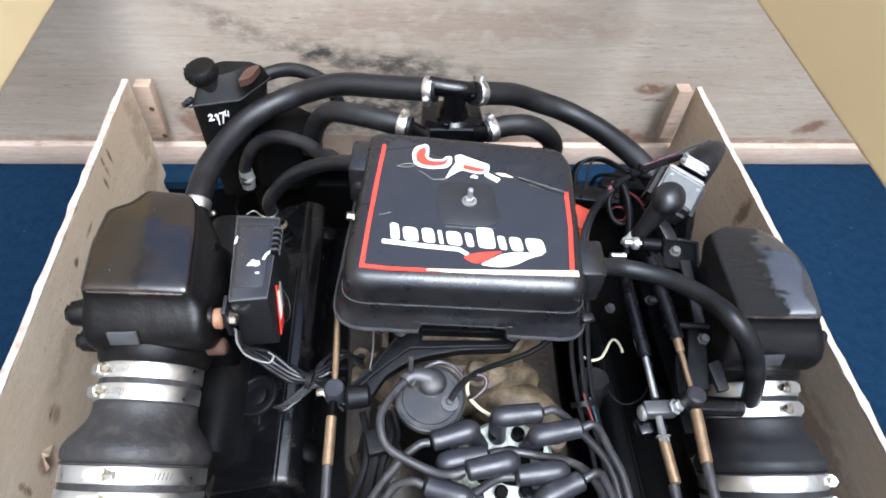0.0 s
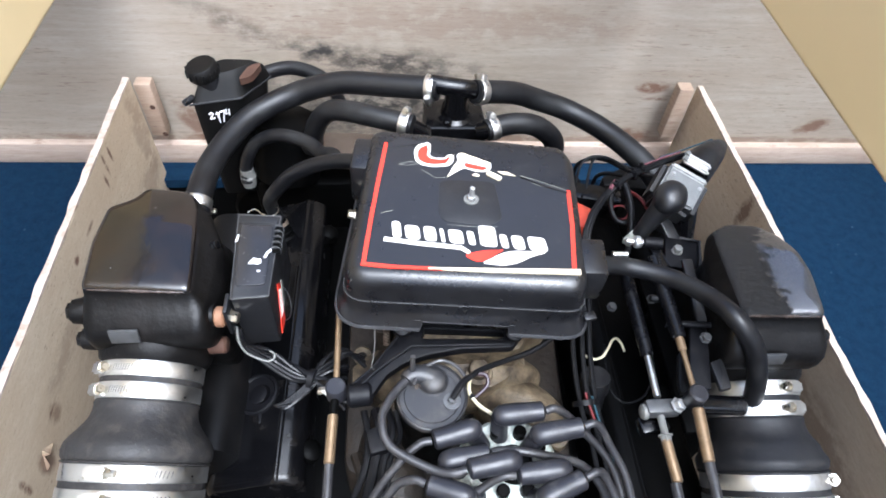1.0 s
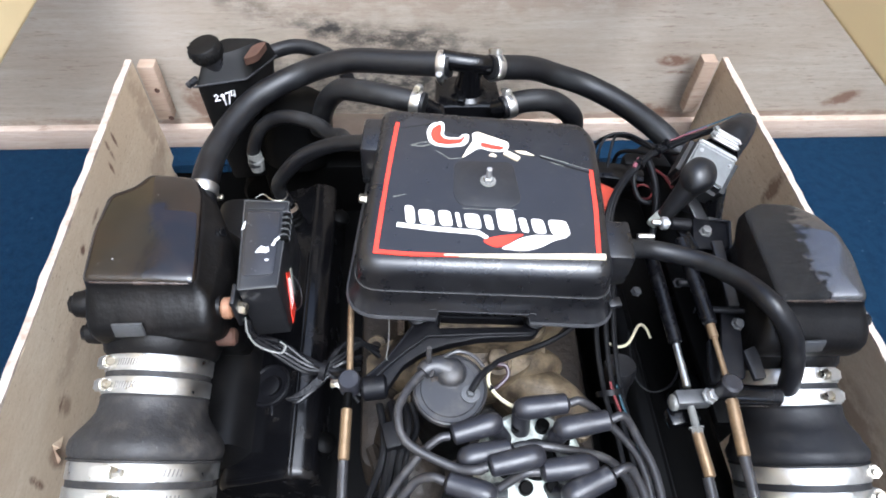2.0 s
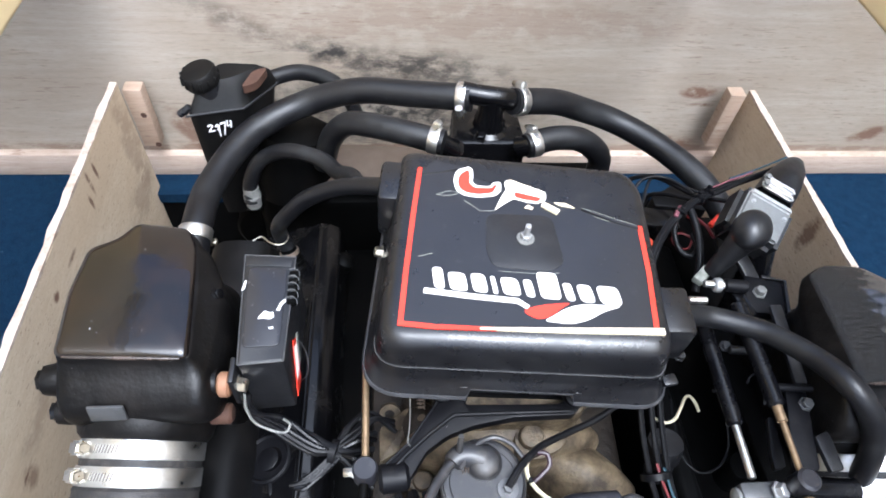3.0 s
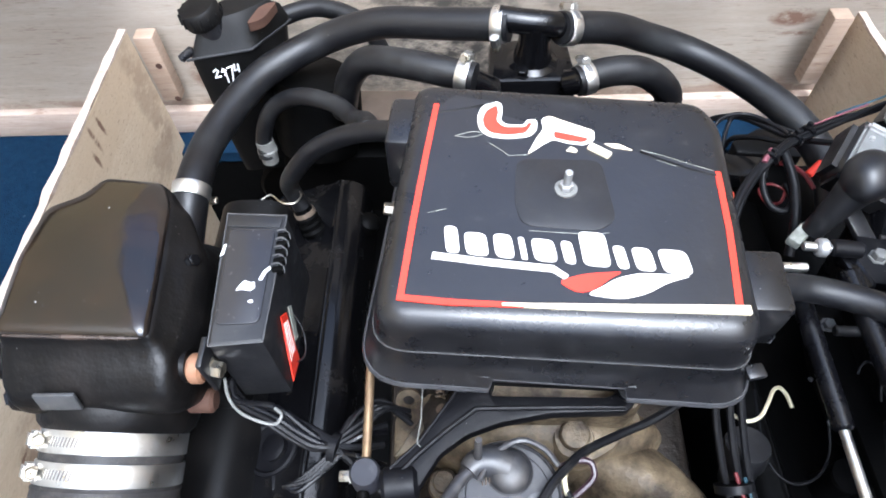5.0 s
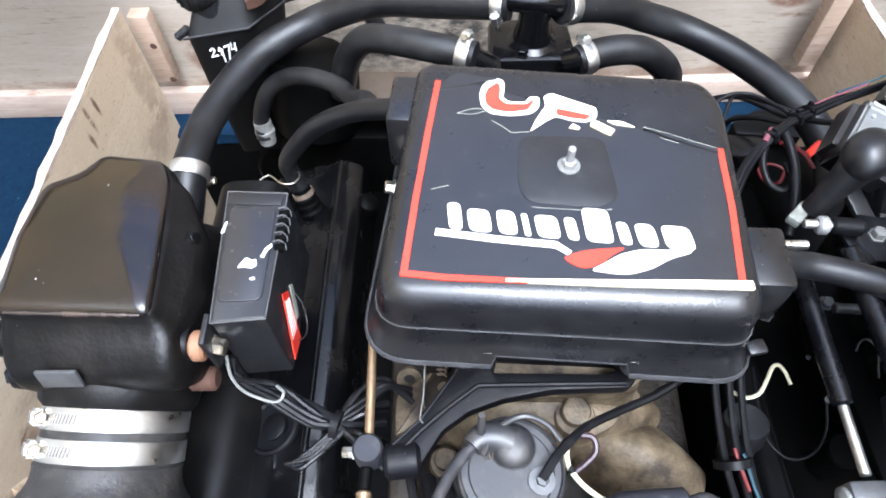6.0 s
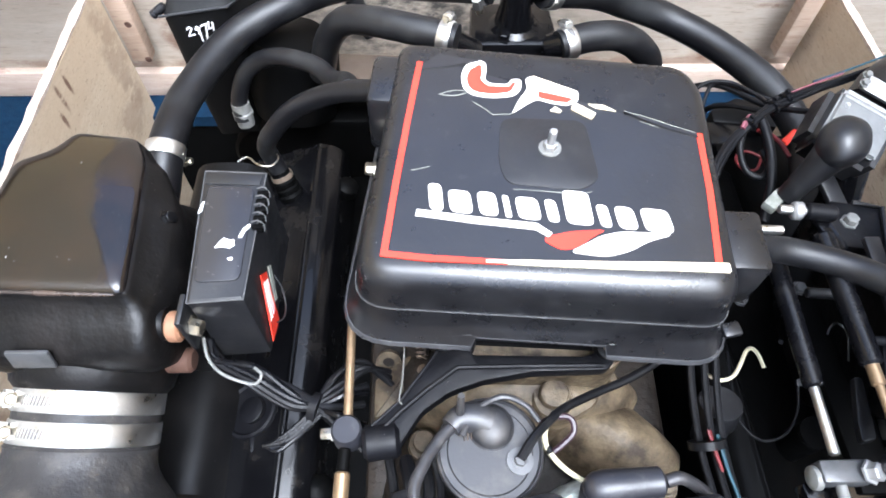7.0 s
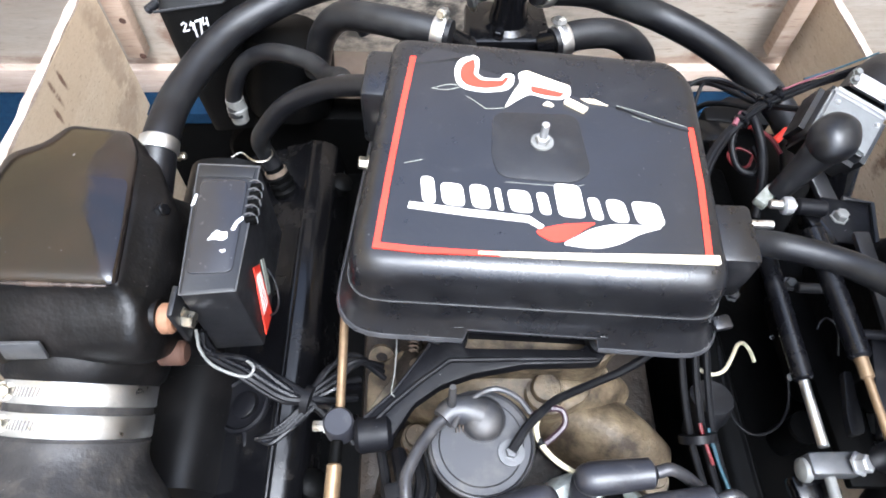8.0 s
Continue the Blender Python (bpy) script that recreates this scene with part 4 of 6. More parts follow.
# ---- exhaust elbows and their rubber bellows ----
def exhaust_elbow(face, foot, z_top, mat, knobs, side, axis_p, axis_d, tilt, back, fall):
    """A casting with a flat lid: face is the outline of the lid, foot the wider outline of the body below it."""
    c = sum((Vector(p) for p in face), Vector((0, 0))) / len(face)
    e = thing("exhaust_elbow", (c.x, c.y, 0.1), "heavy black-enamelled cast-iron exhaust elbow", "exhaust elbow", "exhaust elbows")
    inner, outer = rounded(face, 0.0065, 5), rounded(foot, 0.012, 5)

    def at(q, z, share=1.0):
        return (q.x, q.y, z - share * (tilt * (q.x - c.x) + fall * max(0.0, q.y - back)))

    def body(k, z, grow=1.0, dy=0.0, share=0.0):
        return [at(c + (p.lerp(q, k) - c) * grow + Vector((0, dy)), z, share) for p, q in zip(outer, inner)]

    def lid(z, inset=0.0, grow=1.0):
        return [at(c + (q - c) * grow, z) for q in (grown(inner, -inset) if inset else inner)]

    sides = [body(0, 0.10, 0.88, 0.03), body(0, z_top - 0.112, 0.96, 0.008), body(0, z_top - 0.088, 1.01, -0.010), body(0, z_top - 0.073, 1.025, -0.018), body(0, z_top - 0.062, 1.03, -0.024), body(0, z_top - 0.051, 1.02, -0.0275), body(0, z_top - 0.040, 1.01, -0.0275), body(0.05, z_top - 0.030, 1.0, -0.023),
             body(0.30, z_top - 0.021, 1.0, -0.010, 0.4), body(0.64, z_top - 0.015, 1.0, -0.002, 0.8), body(0.90, z_top - 0.008, 1.0, 0, 1.0), body(1.0, z_top - 0.0055, 0.995, 0, 1.0)]
    crown = [lid(z_top - 0.010, 0.002), lid(z_top - 0.0072), lid(z_top - 0.0046, 0, 0.993), lid(z_top - 0.0028, 0, 0.975), lid(z_top - 0.0015, 0, 0.950), lid(z_top - 0.0006, 0, 0.915), lid(z_top, 0, 0.87), lid(z_top + 0.0010, 0, 0.75), lid(z_top + 0.0018, 0, 0.6), lid(z_top + 0.0025, 0, 0.4), lid(z_top + 0.0028, 0, 0.2)]
    part("casting", rings(bmesh.new(), sides), M_CASTING, e, "lumpy black-enamelled sides", 60)
    part("top_face", rings(bmesh.new(), crown), mat, e, "shiny enamelled top", 60)
    front = [at(inner[5].lerp(inner[6], k / 6), z_top - 0.0050) for k in range(7)]
    part("front_lip", tube(front, [0.0008, 0.0016, 0.0013, 0.0019, 0.0014, 0.0016, 0.0008], 8), M_RIM, e, "thin worn front lip")
    d = Vector(axis_d).normalized()
    part("outlet_neck", lathe(Vector(axis_p) - d * 0.055, d, [(0, 0.040), (0.016, 0.0540), (0.034, 0.0552), (0.043, 0.0530), (0.0475, 0.0490), (0.050, 0.0470), (0.10, 0.0465)], 40), M_CASTING, e)
    for k in knobs:
        k, r = Vector(k[:3]), k[3]
        part("flange_lug", tube([k - Vector((side * 0.015, -0.003, 0.002)), k - Vector((side * 0.007, 0, 0)), k], [r * 1.3, r * 1.1, r], 16), M_CASTING, e)
        part("flange_bolt", hexbolt(k, (side, -0.1, 0), r * 0.72, 0.006), M_BLACK, e)
    return e


AX = Vector((-0.0652, -0.942, -0.3296)).normalized()
PL = Vector((-0.2334, 0.3598, 0.2719))
elbow_l = exhaust_elbow([(-0.2785, 0.396), (-0.180, 0.3945), (-0.184, 0.440), (-0.188, 0.476), (-0.193, 0.506), (-0.204, 0.529), (-0.249, 0.534), (-0.260, 0.514), (-0.281, 0.500), (-0.283, 0.450)],
                        [(-0.280, 0.392), (-0.168, 0.391), (-0.161, 0.450), (-0.164, 0.492), (-0.178, 0.522), (-0.202, 0.536), (-0.251, 0.541), (-0.264, 0.521), (-0.288, 0.506), (-0.290, 0.450)],
                        0.3745, M_ENAMEL, ((-0.295, 0.394, 0.339, 0.0120), (-0.293, 0.381, 0.309, 0.0105)), -1, PL, AX, 0.06, 0.474, 0.12)
part("side_bolt", hexbolt((-0.1725, 0.463, 0.352), (1, 0, 0.7), 0.0048, 0.005), M_BLACK, elbow_l)
part("boss", lathe((-0.182, 0.390, 0.334), (1, 0, 0), [(0, 0.0145), (0.008, 0.0130), (0.014, 0.0116), (0.0185, 0.0112)], 22), M_CASTING, elbow_l)
part("tape_patch", box((-0.2405, 0.3630, 0.3420), (0.027, 0.003, 0.016), (-14, 0, 0), 0.001), M_TAPE, elbow_l, "dull silver tape patch")
AR = Vector((-0.0149, -0.928, -0.3723)).normalized()
PR = Vector((0.4029, 0.3315, 0.2524))
elbow_r = exhaust_elbow([(0.350, 0.353), (0.433, 0.350), (0.4405, 0.399), (0.4385, 0.425), (0.428, 0.454), (0.411, 0.472), (0.377, 0.475), (0.357, 0.463), (0.352, 0.432)],
                        [(0.341, 0.352), (0.441, 0.349), (0.448, 0.399), (0.446, 0.427), (0.434, 0.460), (0.414, 0.480), (0.374, 0.483), (0.348, 0.470), (0.342, 0.436)],
                        0.378, M_CRACKLE, ((0.448, 0.350, 0.338, 0.0085),), 1, PR, AR, 0.0, 0.43, 0.18)
part("tape_patch", box((0.3815, 0.3210, 0.3440), (0.024, 0.003, 0.014), (-14, 0, 0), 0.001), M_TAPE, elbow_r, "dull silver tape patch")


def bellows(p, d, screw, screw_low, mat, belly=0.0735, third=0.100, flip=1):
    t = thing("exhaust_bellows", p, "dusty black rubber exhaust bellows held by steel clamps", "exhaust hose", "exhaust bellows")
    prof = [(-0.011, 0.0460), (-0.011, 0.0488), (-0.009, 0.0498), (-0.0075, 0.0478), (0.0290, 0.0478), (0.031, 0.0493), (0.034, 0.0486), (0.040, 0.0492), (0.044, 0.0502), (0.048, 0.0520), (0.052, 0.0545), (0.058, 0.0590), (0.064, belly - 0.0050), (0.070, belly - 0.0012), (third - 0.019, belly), (third - 0.013, belly - 0.001), (third - 0.0105, belly - 0.0030), (third - 0.0095, belly - 0.0012), (third - 0.0085, belly - 0.0012),
            (third - 0.008, belly - 0.0041), (0.20, belly - 0.0041)]
    part("bellows", lathe(p, d, prof, 56), mat, t)
    for h, r, s in ((0.0, 0.0478, screw), (0.0208, 0.0478, screw), (third, belly - 0.0041, screw_low), (third + 0.0215, belly - 0.0041, screw_low)):
        hose_clamp(Vector(p) + Vector(d).normalized() * h, d, r, 0.0152, s, t, flip)
    return t


bellows(PL, AX, (-0.72, -0.05, 0.62), (-0.15, -0.45, 0.88), M_BELLOWS, 0.0690, 0.0955)
# The right bellows takes the rubber with shade painted in.
bellows(PR, AR, (0.34, 0.3, 0.85), (0.80, 0.3, 0.52), M_BELLOWS_SHADED, 0.0655, 0.0925, -1)

# ---- ignition module on its spacer ----
mod = thing("ignition_module", (-0.127, 0.44, 0.31), "scuffed grey-black ignition module with cooling fins and a red label", "ignition module")
C = [Vector((-0.1455, 0.394)), Vector((-0.1095, 0.3965)), Vector((-0.1075, 0.5005)), Vector((-0.1525, 0.5035))]
part("housing", slab(rounded(C, 0.002, 2), 0.270, 0.356, 0.002), M_MODULE, mod)
part("top_panel", slab(rounded([(-0.1435, 0.4085), (-0.1135, 0.4095), (-0.1135, 0.4865), (-0.1475, 0.4885)], 0.006), 0.3535, 0.3574, 0.0008), M_GLOSSPLATE, mod, "glossy raised plate")
part("end_strip", slab(rounded([(-0.1500, 0.4905), (-0.1105, 0.4885), (-0.1095, 0.4985), (-0.1510, 0.5010)], 0.001, 2), 0.355, 0.3569, 0.0004), M_MODULE, mod)
for a, b in ((C[0], C[1]), (C[0], C[3]), (C[1], C[2]), (C[2], C[3])):
    part("worn_edge", tube([(a.x, a.y, 0.3552), (b.x, b.y, 0.3552)], 0.0006, 6), M_WORN, mod, "pale worn edge")
for k in range(5):
    y = 0.4815 - 0.0073 * k
    # Solid black block, slightly proud: its colour stands for shade inside the notch.
    part("vent_shade", box((-0.1075, y, 0.3545), (0.008, 0.0046, 0.0065), (0, 0, 8), 0.0012), M_DEEP_SHADE, mod, "black block painting the shade inside a vent notch")
    part("vent_rim", wire([(-0.1120, y + 0.0034, 0.3576), (-0.1072, y + 0.0040, 0.3582), (-0.1036, y + 0.0018, 0.3560), (-0.1030, y - 0.0008, 0.3530)], 0.0006, 6), M_WORN, mod, "pale scalloped rim")
label_box = [(-0.1078, 0.4270, 0.333), (-0.1078, 0.4370, 0.321), (-0.1078, 0.4240, 0.269), (-0.1078, 0.4020, 0.277)]
bm = rings(bmesh.new(), [[(x, y, z) for x, y, z in label_box], [(x + 0.0008, y, z) for x, y, z in label_box]])
part("red_label", bm, M_RED, mod, "red warning label")
la_, lb_, lc_, ld_ = (Vector(q) + Vector((0.0010, 0, 0)) for q in label_box)
for k in range(4):
    f = 0.16 + 0.2 * k
    part("label_bar", tube([la_.lerp(lb_, f).lerp(ld_.lerp(lc_, f), 0.12), la_.lerp(lb_, f).lerp(ld_.lerp(lc_, f), 0.72)], 0.0003, 6), M_WHITE, mod)
bm = rings(bmesh.new(), [[(x, y, z) for y, z in ((0.4430, 0.318), (0.4480, 0.312), (0.4370, 0.281), (0.4310, 0.286))] for x in (-0.1080, -0.1072)])
part("label_disc", bm, M_PALE, mod, "pale worn label")
part("wire_bail", wire([(-0.1070, 0.446, 0.300), (-0.1010, 0.437, 0.296), (-0.0985, 0.426, 0.288), (-0.1010, 0.420, 0.280), (-0.1065, 0.418, 0.276)], 0.0006), M_MODULE, mod, "thin wire bail")
chips = [([(-0.1335, 0.4345), (-0.1310, 0.4395), (-0.1285, 0.4425), (-0.1240, 0.4405), (-0.1215, 0.4412), (-0.1205, 0.4365), (-0.1235, 0.4340), (-0.1290, 0.4352)], 0.3572),
         ([(-0.1190, 0.4430), (-0.1165, 0.4500), (-0.1125, 0.4540), (-0.1118, 0.4515), (-0.1148, 0.4480), (-0.1165, 0.4425)], 0.3572), ([(-0.1240, 0.4260), (-0.1205, 0.4270), (-0.1200, 0.4252), (-0.1225, 0.4245)], 0.3572),
         ([(-0.1505, 0.4640), (-0.1490, 0.4740), (-0.1475, 0.4745), (-0.1480, 0.4660)], 0.3560)]
for outline, z in chips:
    part("paint_chip", flat(outline, z, z + 0.001), M_CHALK, mod, "white paint chip")
part("spacer", rod((-0.1632, 0.388, 0.334), (-0.153, 0.388, 0.334), 0.0105, seg=22), M_COPPER, mod, "rusty copper-coloured spacer")
part("bracket", box((-0.1495, 0.391, 0.334), (0.004, 0.022, 0.040), bev=0.001), M_MODULE, mod)
part("bolt", hexbolt((-0.149, 0.388, 0.334), (1, -0.2, 0), 0.0060, 0.009), M_ZINC, mod, "zinc-plated bolt")
# Lower spacer: rust whose darker colour stands for the shadow it sits in.
part("spacer", rod((-0.184, 0.384, 0.286), (-0.160, 0.384, 0.286), 0.0092, seg=22), M_RUST_SHADE, mod, "rusty spacer, shadow put into its colour")


# ---- hoses ----
def hose(points, r, label):
    """A hose along a smooth line through its points."""
    line = spline(points)
    t = thing("hose", points[0], label, "hose")
    part("tube", tube(line, r, 20), M_RUBBER, t)
    return t, line


def end_clamp(a, b, r, screw, parent, back=0.011):
    """A clamp near the end a of a hose that comes from b."""
    d = (b - a).normalized()
    hose_clamp(a + d * back, d, r, 0.012, screw, parent)


big_l, la = hose([(-0.236, 0.550, 0.245), (-0.2345, 0.582, 0.258), (-0.2333, 0.612, 0.268), (-0.2299, 0.6815, 0.2614), (-0.1945, 0.7606, 0.2668), (-0.1333, 0.7993, 0.2813), (-0.0621, 0.796, 0.3073), (0.0106, 0.7752, 0.3199), (0.0775, 0.7545, 0.3315)], 0.0165, "thick black rubber water hose arching to the thermostat tee")
hose_clamp(la[17], la[19] - la[15], 0.0167, 0.0135, (0.1, 0.9, -0.4), big_l)
end_clamp(la[-1], la[-2], 0.0167, (0, -0.9, -0.2), big_l)
part("hose_stub", rod((-0.225, 0.510, 0.25), la[1], 0.0150, seg=20), M_BLACK, elbow_l)
big_r, lb = hose([(0.128, 0.7555, 0.326), (0.190, 0.785, 0.302), (0.235, 0.804, 0.275), (0.285, 0.801, 0.2575), (0.337, 0.764, 0.2494), (0.382, 0.706, 0.242), (0.4096, 0.6539, 0.221), (0.400, 0.600, 0.215)], 0.0165, "thick black rubber water hose running down to the exhaust elbow")
end_clamp(lb[0], lb[1], 0.0167, (0, 0.5, 0.9), big_r)
sm_l, lc = hose([(0.040, 0.6835, 0.3251), (-0.0068, 0.7005, 0.3254), (-0.0447, 0.7199, 0.3187), (-0.0713, 0.740, 0.3025), (-0.0933, 0.7521, 0.2690), (-0.108, 0.7613, 0.2144)], 0.0145, "bent black rubber coolant hose")
end_clamp(lc[0], lc[1], 0.0147, (0, 0.5, 0.9), sm_l)
sm_r, ld = hose([(0.1432, 0.7090, 0.2960), (0.1754, 0.7200, 0.2980), (0.2080, 0.7255, 0.2940), (0.2340, 0.7310, 0.2760), (0.2540, 0.738, 0.2480), (0.2582, 0.740, 0.2134)], 0.0150, "bent black rubber coolant hose")
end_clamp(ld[0], ld[1], 0.0152, (0, 0.5, 0.9), sm_r)
hose([(-0.0135, 0.5850, 0.3560), (-0.0681, 0.6179, 0.3225), (-0.1130, 0.6308, 0.2900), (-0.1440, 0.6360, 0.2500), (-0.1550, 0.6440, 0.2230), (-0.1545, 0.6465, 0.2060), (-0.1485, 0.6415, 0.1885)], 0.0094, "thin black breather hose from the cover to the valve cover")
h3, le = hose([(-0.056, 0.6121, 0.3306), (-0.0645, 0.6535, 0.302), (-0.0824, 0.6832, 0.2782), (-0.1061, 0.7153, 0.2690), (-0.1495, 0.738, 0.2600), (-0.1852, 0.7487, 0.234), (-0.2038, 0.7450, 0.1985), (-0.2066, 0.7366, 0.1684)], 0.0095, "thin black hose curving to a grey fitting")
part("fitting", lathe((-0.2055, 0.7425, 0.190), (0.02, -0.12, -1), [(0, 0.0104), (0.012, 0.0108), (0.013, 0.0118), (0.017, 0.0118), (0.018, 0.0106), (0.032, 0.0098)], 18), M_GREY, h3, "dusty grey pipe fitting")
loop, lf = hose([(0.214, 0.4275, 0.3590), (0.2607, 0.4354, 0.3444), (0.3038, 0.4157, 0.3500), (0.3260, 0.3820, 0.3660), (0.3370, 0.3490, 0.3780), (0.3550, 0.3300, 0.3620), (0.3710, 0.3190, 0.3300), (0.3800, 0.3100, 0.2980), (0.3830, 0.3020, 0.2680), (0.3770, 0.2970, 0.2400), (0.3670, 0.2980, 0.2180)], 0.0098, "black rubber breather hose looping over the cables")
part("end_collar", lathe((0.222, 0.4290, 0.3570), (1, 0.16, -0.28), [(0, 0.0098), (0, 0.0112), (0.005, 0.0112), (0.005, 0.0098)], 22, None, False), M_PLASTIC, loop)
part("end_collar", lathe(lf[-3], lf[-1] - lf[-3], [(0, 0.0098), (0, 0.0115), (0.010, 0.0115), (0.010, 0.0098)], 22, None, False), M_DARK, loop)

# ---- thermostat housing and tee ----
th = thing("thermostat_housing", (0.10, 0.74, 0.18), "black thermostat housing with a hose tee on top", "thermostat housing")
part("housing", slab(rounded([(0.055, 0.725), (0.150, 0.725), (0.145, 0.795), (0.06, 0.795)], 0.008), 0.15, 0.285, 0.006), M_BLACK, th)
part("neck", lathe((0.104, 0.757, 0.280), (0.0, 0.0, 1), [(0, 0.026), (0.005, 0.027), (0.009, 0.021), (0.03, 0.017), (0.052, 0.016)], 24), M_BLACK, th)
part("tee", tube(spline([(0.066, 0.7595, 0.3365), (0.090, 0.755, 0.335), (0.118, 0.755, 0.331), (0.140, 0.7635, 0.321)]), 0.0128, 18), M_BLACK, th)
part("bolt", hexbolt((0.092, 0.735, 0.284), (0, 0, 1), 0.006, 0.008), M_BLACK, th)
part("outlet", rod((0.06, 0.705, 0.29), (0.03, 0.697, 0.316), 0.0135), M_BLACK, th)
part("outlet", rod((0.135, 0.72, 0.285), (0.155, 0.71, 0.299), 0.0135), M_BLACK, th)

# ---- fluid reservoir ----
res = thing("fluid_reservoir", (-0.23, 0.80, 0.10), "black plastic fluid reservoir with a ribbed cap and a scrawled number", "reservoir")
sec = [([(-0.262, 0.775), (-0.195, 0.783), (-0.175, 0.835), (-0.25, 0.845)], 0.10), ([(-0.268, 0.772), (-0.198, 0.786), (-0.178, 0.838), (-0.255, 0.848)], 0.20), ([(-0.272, 0.776), (-0.202, 0.792), (-0.165, 0.845), (-0.255, 0.856)], 0.280),
       ([(-0.269, 0.782), (-0.205, 0.797), (-0.162, 0.846), (-0.253, 0.854)], 0.287), ([(-0.262, 0.792), (-0.208, 0.806), (-0.168, 0.845), (-0.24, 0.850)], 0.304), ([(-0.254, 0.800), (-0.216, 0.812), (-0.180, 0.840), (-0.236, 0.842)], 0.313)]
part("body", rings(bmesh.new(), [[(q.x, q.y, z) for q in rounded(p, 0.014, 4)] for p, z in sec]), M_JAR, res, "", 30)
part("neck", lathe((-0.243, 0.812, 0.285), (-0.22, -0.05, 1), [(0, 0.020), (0.03, 0.019)], 22), M_PLASTIC, res)
cap = part("cap", lathe((-0.250, 0.811, 0.306), (-0.22, -0.05, 1), [(0, 0.021), (0.003, 0.0222), (0.017, 0.0222), (0.020, 0.020), (0.021, 0.012)], 28), M_JAR, res, "round ribbed black cap")
for k in range(14):
    a = 2 * math.pi * k / 14
    part("rib", box((-0.2525 + 0.0222 * math.cos(a), 0.8105 + 0.0222 * math.sin(a), 0.315), (0.003, 0.003, 0.013), (0, 0, math.degrees(a)), 0.001), M_JAR, cap)
part("rust_patch", slab(rounded([(-0.203, 0.796), (-0.185, 0.806), (-0.174, 0.838), (-0.192, 0.832)], 0.008), 0.300, 0.3105), M_RUST_SHADE, res, "rusty brown patch")
part("shoulder_line", tube([(-0.272, 0.775, 0.282), (-0.203, 0.791, 0.282), (-0.166, 0.844, 0.282)], 0.0015, 8), M_MODULE, res)


def stroke(pts, y, bm):
    line = [(-0.2365 + (x + 0.2365) * 0.74, 0.257 + (z - 0.243) * 0.85) for x, z in pts]
    return tube([(x, y + 0.245 * (x + 0.2695), z) for x, z in line], 0.0011, 6, bm)


bm = bmesh.new()
yy = 0.7735
for q in ([(-0.254, 0.250), (-0.250, 0.253), (-0.247, 0.250), (-0.254, 0.240), (-0.245, 0.241)], [(-0.240, 0.241), (-0.2365, 0.249), (-0.240, 0.252), (-0.2425, 0.248), (-0.2375, 0.247), (-0.238, 0.229)],
          [(-0.234, 0.252), (-0.226, 0.254), (-0.231, 0.230)], [(-0.222, 0.256), (-0.224, 0.246), (-0.217, 0.248)], [(-0.217, 0.255), (-0.218, 0.243)]):
    stroke(q, yy, bm)
part("scrawled_number", bm, M_CHALK, res, "number 2974 in white marker")
part("return_hose", wire([(-0.19, 0.855, 0.275), (-0.14, 0.885, 0.268), (-0.09, 0.895, 0.235), (-0.06, 0.885, 0.17)], 0.011, 12), M_RUBBER, res)
part("pump_body", lathe((-0.155, 0.790, 0.13), (0.1, 0.35, 1), [(0, 0.05), (0.03, 0.056), (0.095, 0.052), (0.108, 0.03)], 28), M_DARK, res, "dark pump body")
part("drain_nipple", rod((-0.268, 0.79, 0.285), (-0.283, 0.785, 0.276), 0.005), M_PLASTIC, res)

# pulleys and plate in the dark behind the intake
front = thing("accessory_drive", (0.08, 0.75, -0.3), "dark pulleys and brown bracket plate at the end of the engine", "pulley assembly")
part("plate", box((0.0, 0.80, 0.170), (0.22, 0.08, 0.006), (0, 0, -3), 0.002), M_BROWN, front, "dull brown plate")
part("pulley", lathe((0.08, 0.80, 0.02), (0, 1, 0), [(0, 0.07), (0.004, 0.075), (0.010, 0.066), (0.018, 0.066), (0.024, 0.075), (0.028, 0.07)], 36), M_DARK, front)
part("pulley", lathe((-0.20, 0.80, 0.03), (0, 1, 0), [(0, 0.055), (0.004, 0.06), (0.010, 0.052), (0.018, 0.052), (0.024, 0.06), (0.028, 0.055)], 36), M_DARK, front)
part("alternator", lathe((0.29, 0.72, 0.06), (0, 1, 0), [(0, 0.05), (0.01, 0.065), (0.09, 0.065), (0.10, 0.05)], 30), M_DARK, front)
part("belt", tube([(0.08, 0.813, 0.09), (-0.20, 0.813, 0.088)], 0.005, 8), M_RUBBER, front)

# ---- ignition coil and distributor ----
coil = thing("ignition_coil", (0.056, 0.31, 0.18), "round grey ignition coil with a rubber tower boot", "ignition coil")
part("can", lathe((0.059, 0.3255, 0.17), (0, -0.06, 1), [(0, 0.030), (0.138, 0.030)], 32), M_DARK, coil)
part("cap", lathe((0.059, 0.3175, 0.302), (0, -0.06, 1), [(0, 0.0310), (0.002, 0.0345), (0.007, 0.0348), (0.0092, 0.0340), (0.0098, 0.0328), (0.0084, 0.0316), (0.0084, 0.0275), (0.0095, 0.0266), (0.0095, 0.010)], 44), M_COIL, coil, "dusty bakelite cap with a grooved rim")
boot = part("tower_boot", lathe((0.0605, 0.3320, 0.306), (0, -0.06, 1), [(0, 0.0150), (0.0045, 0.0146), (0.0052, 0.0153), (0.0066, 0.0153), (0.0074, 0.0142), (0.0110, 0.0135), (0.0145, 0.0108), (0.0162, 0.0065), (0.0168, 0.001)], 28), M_COIL, coil, "domed grey rubber boot")
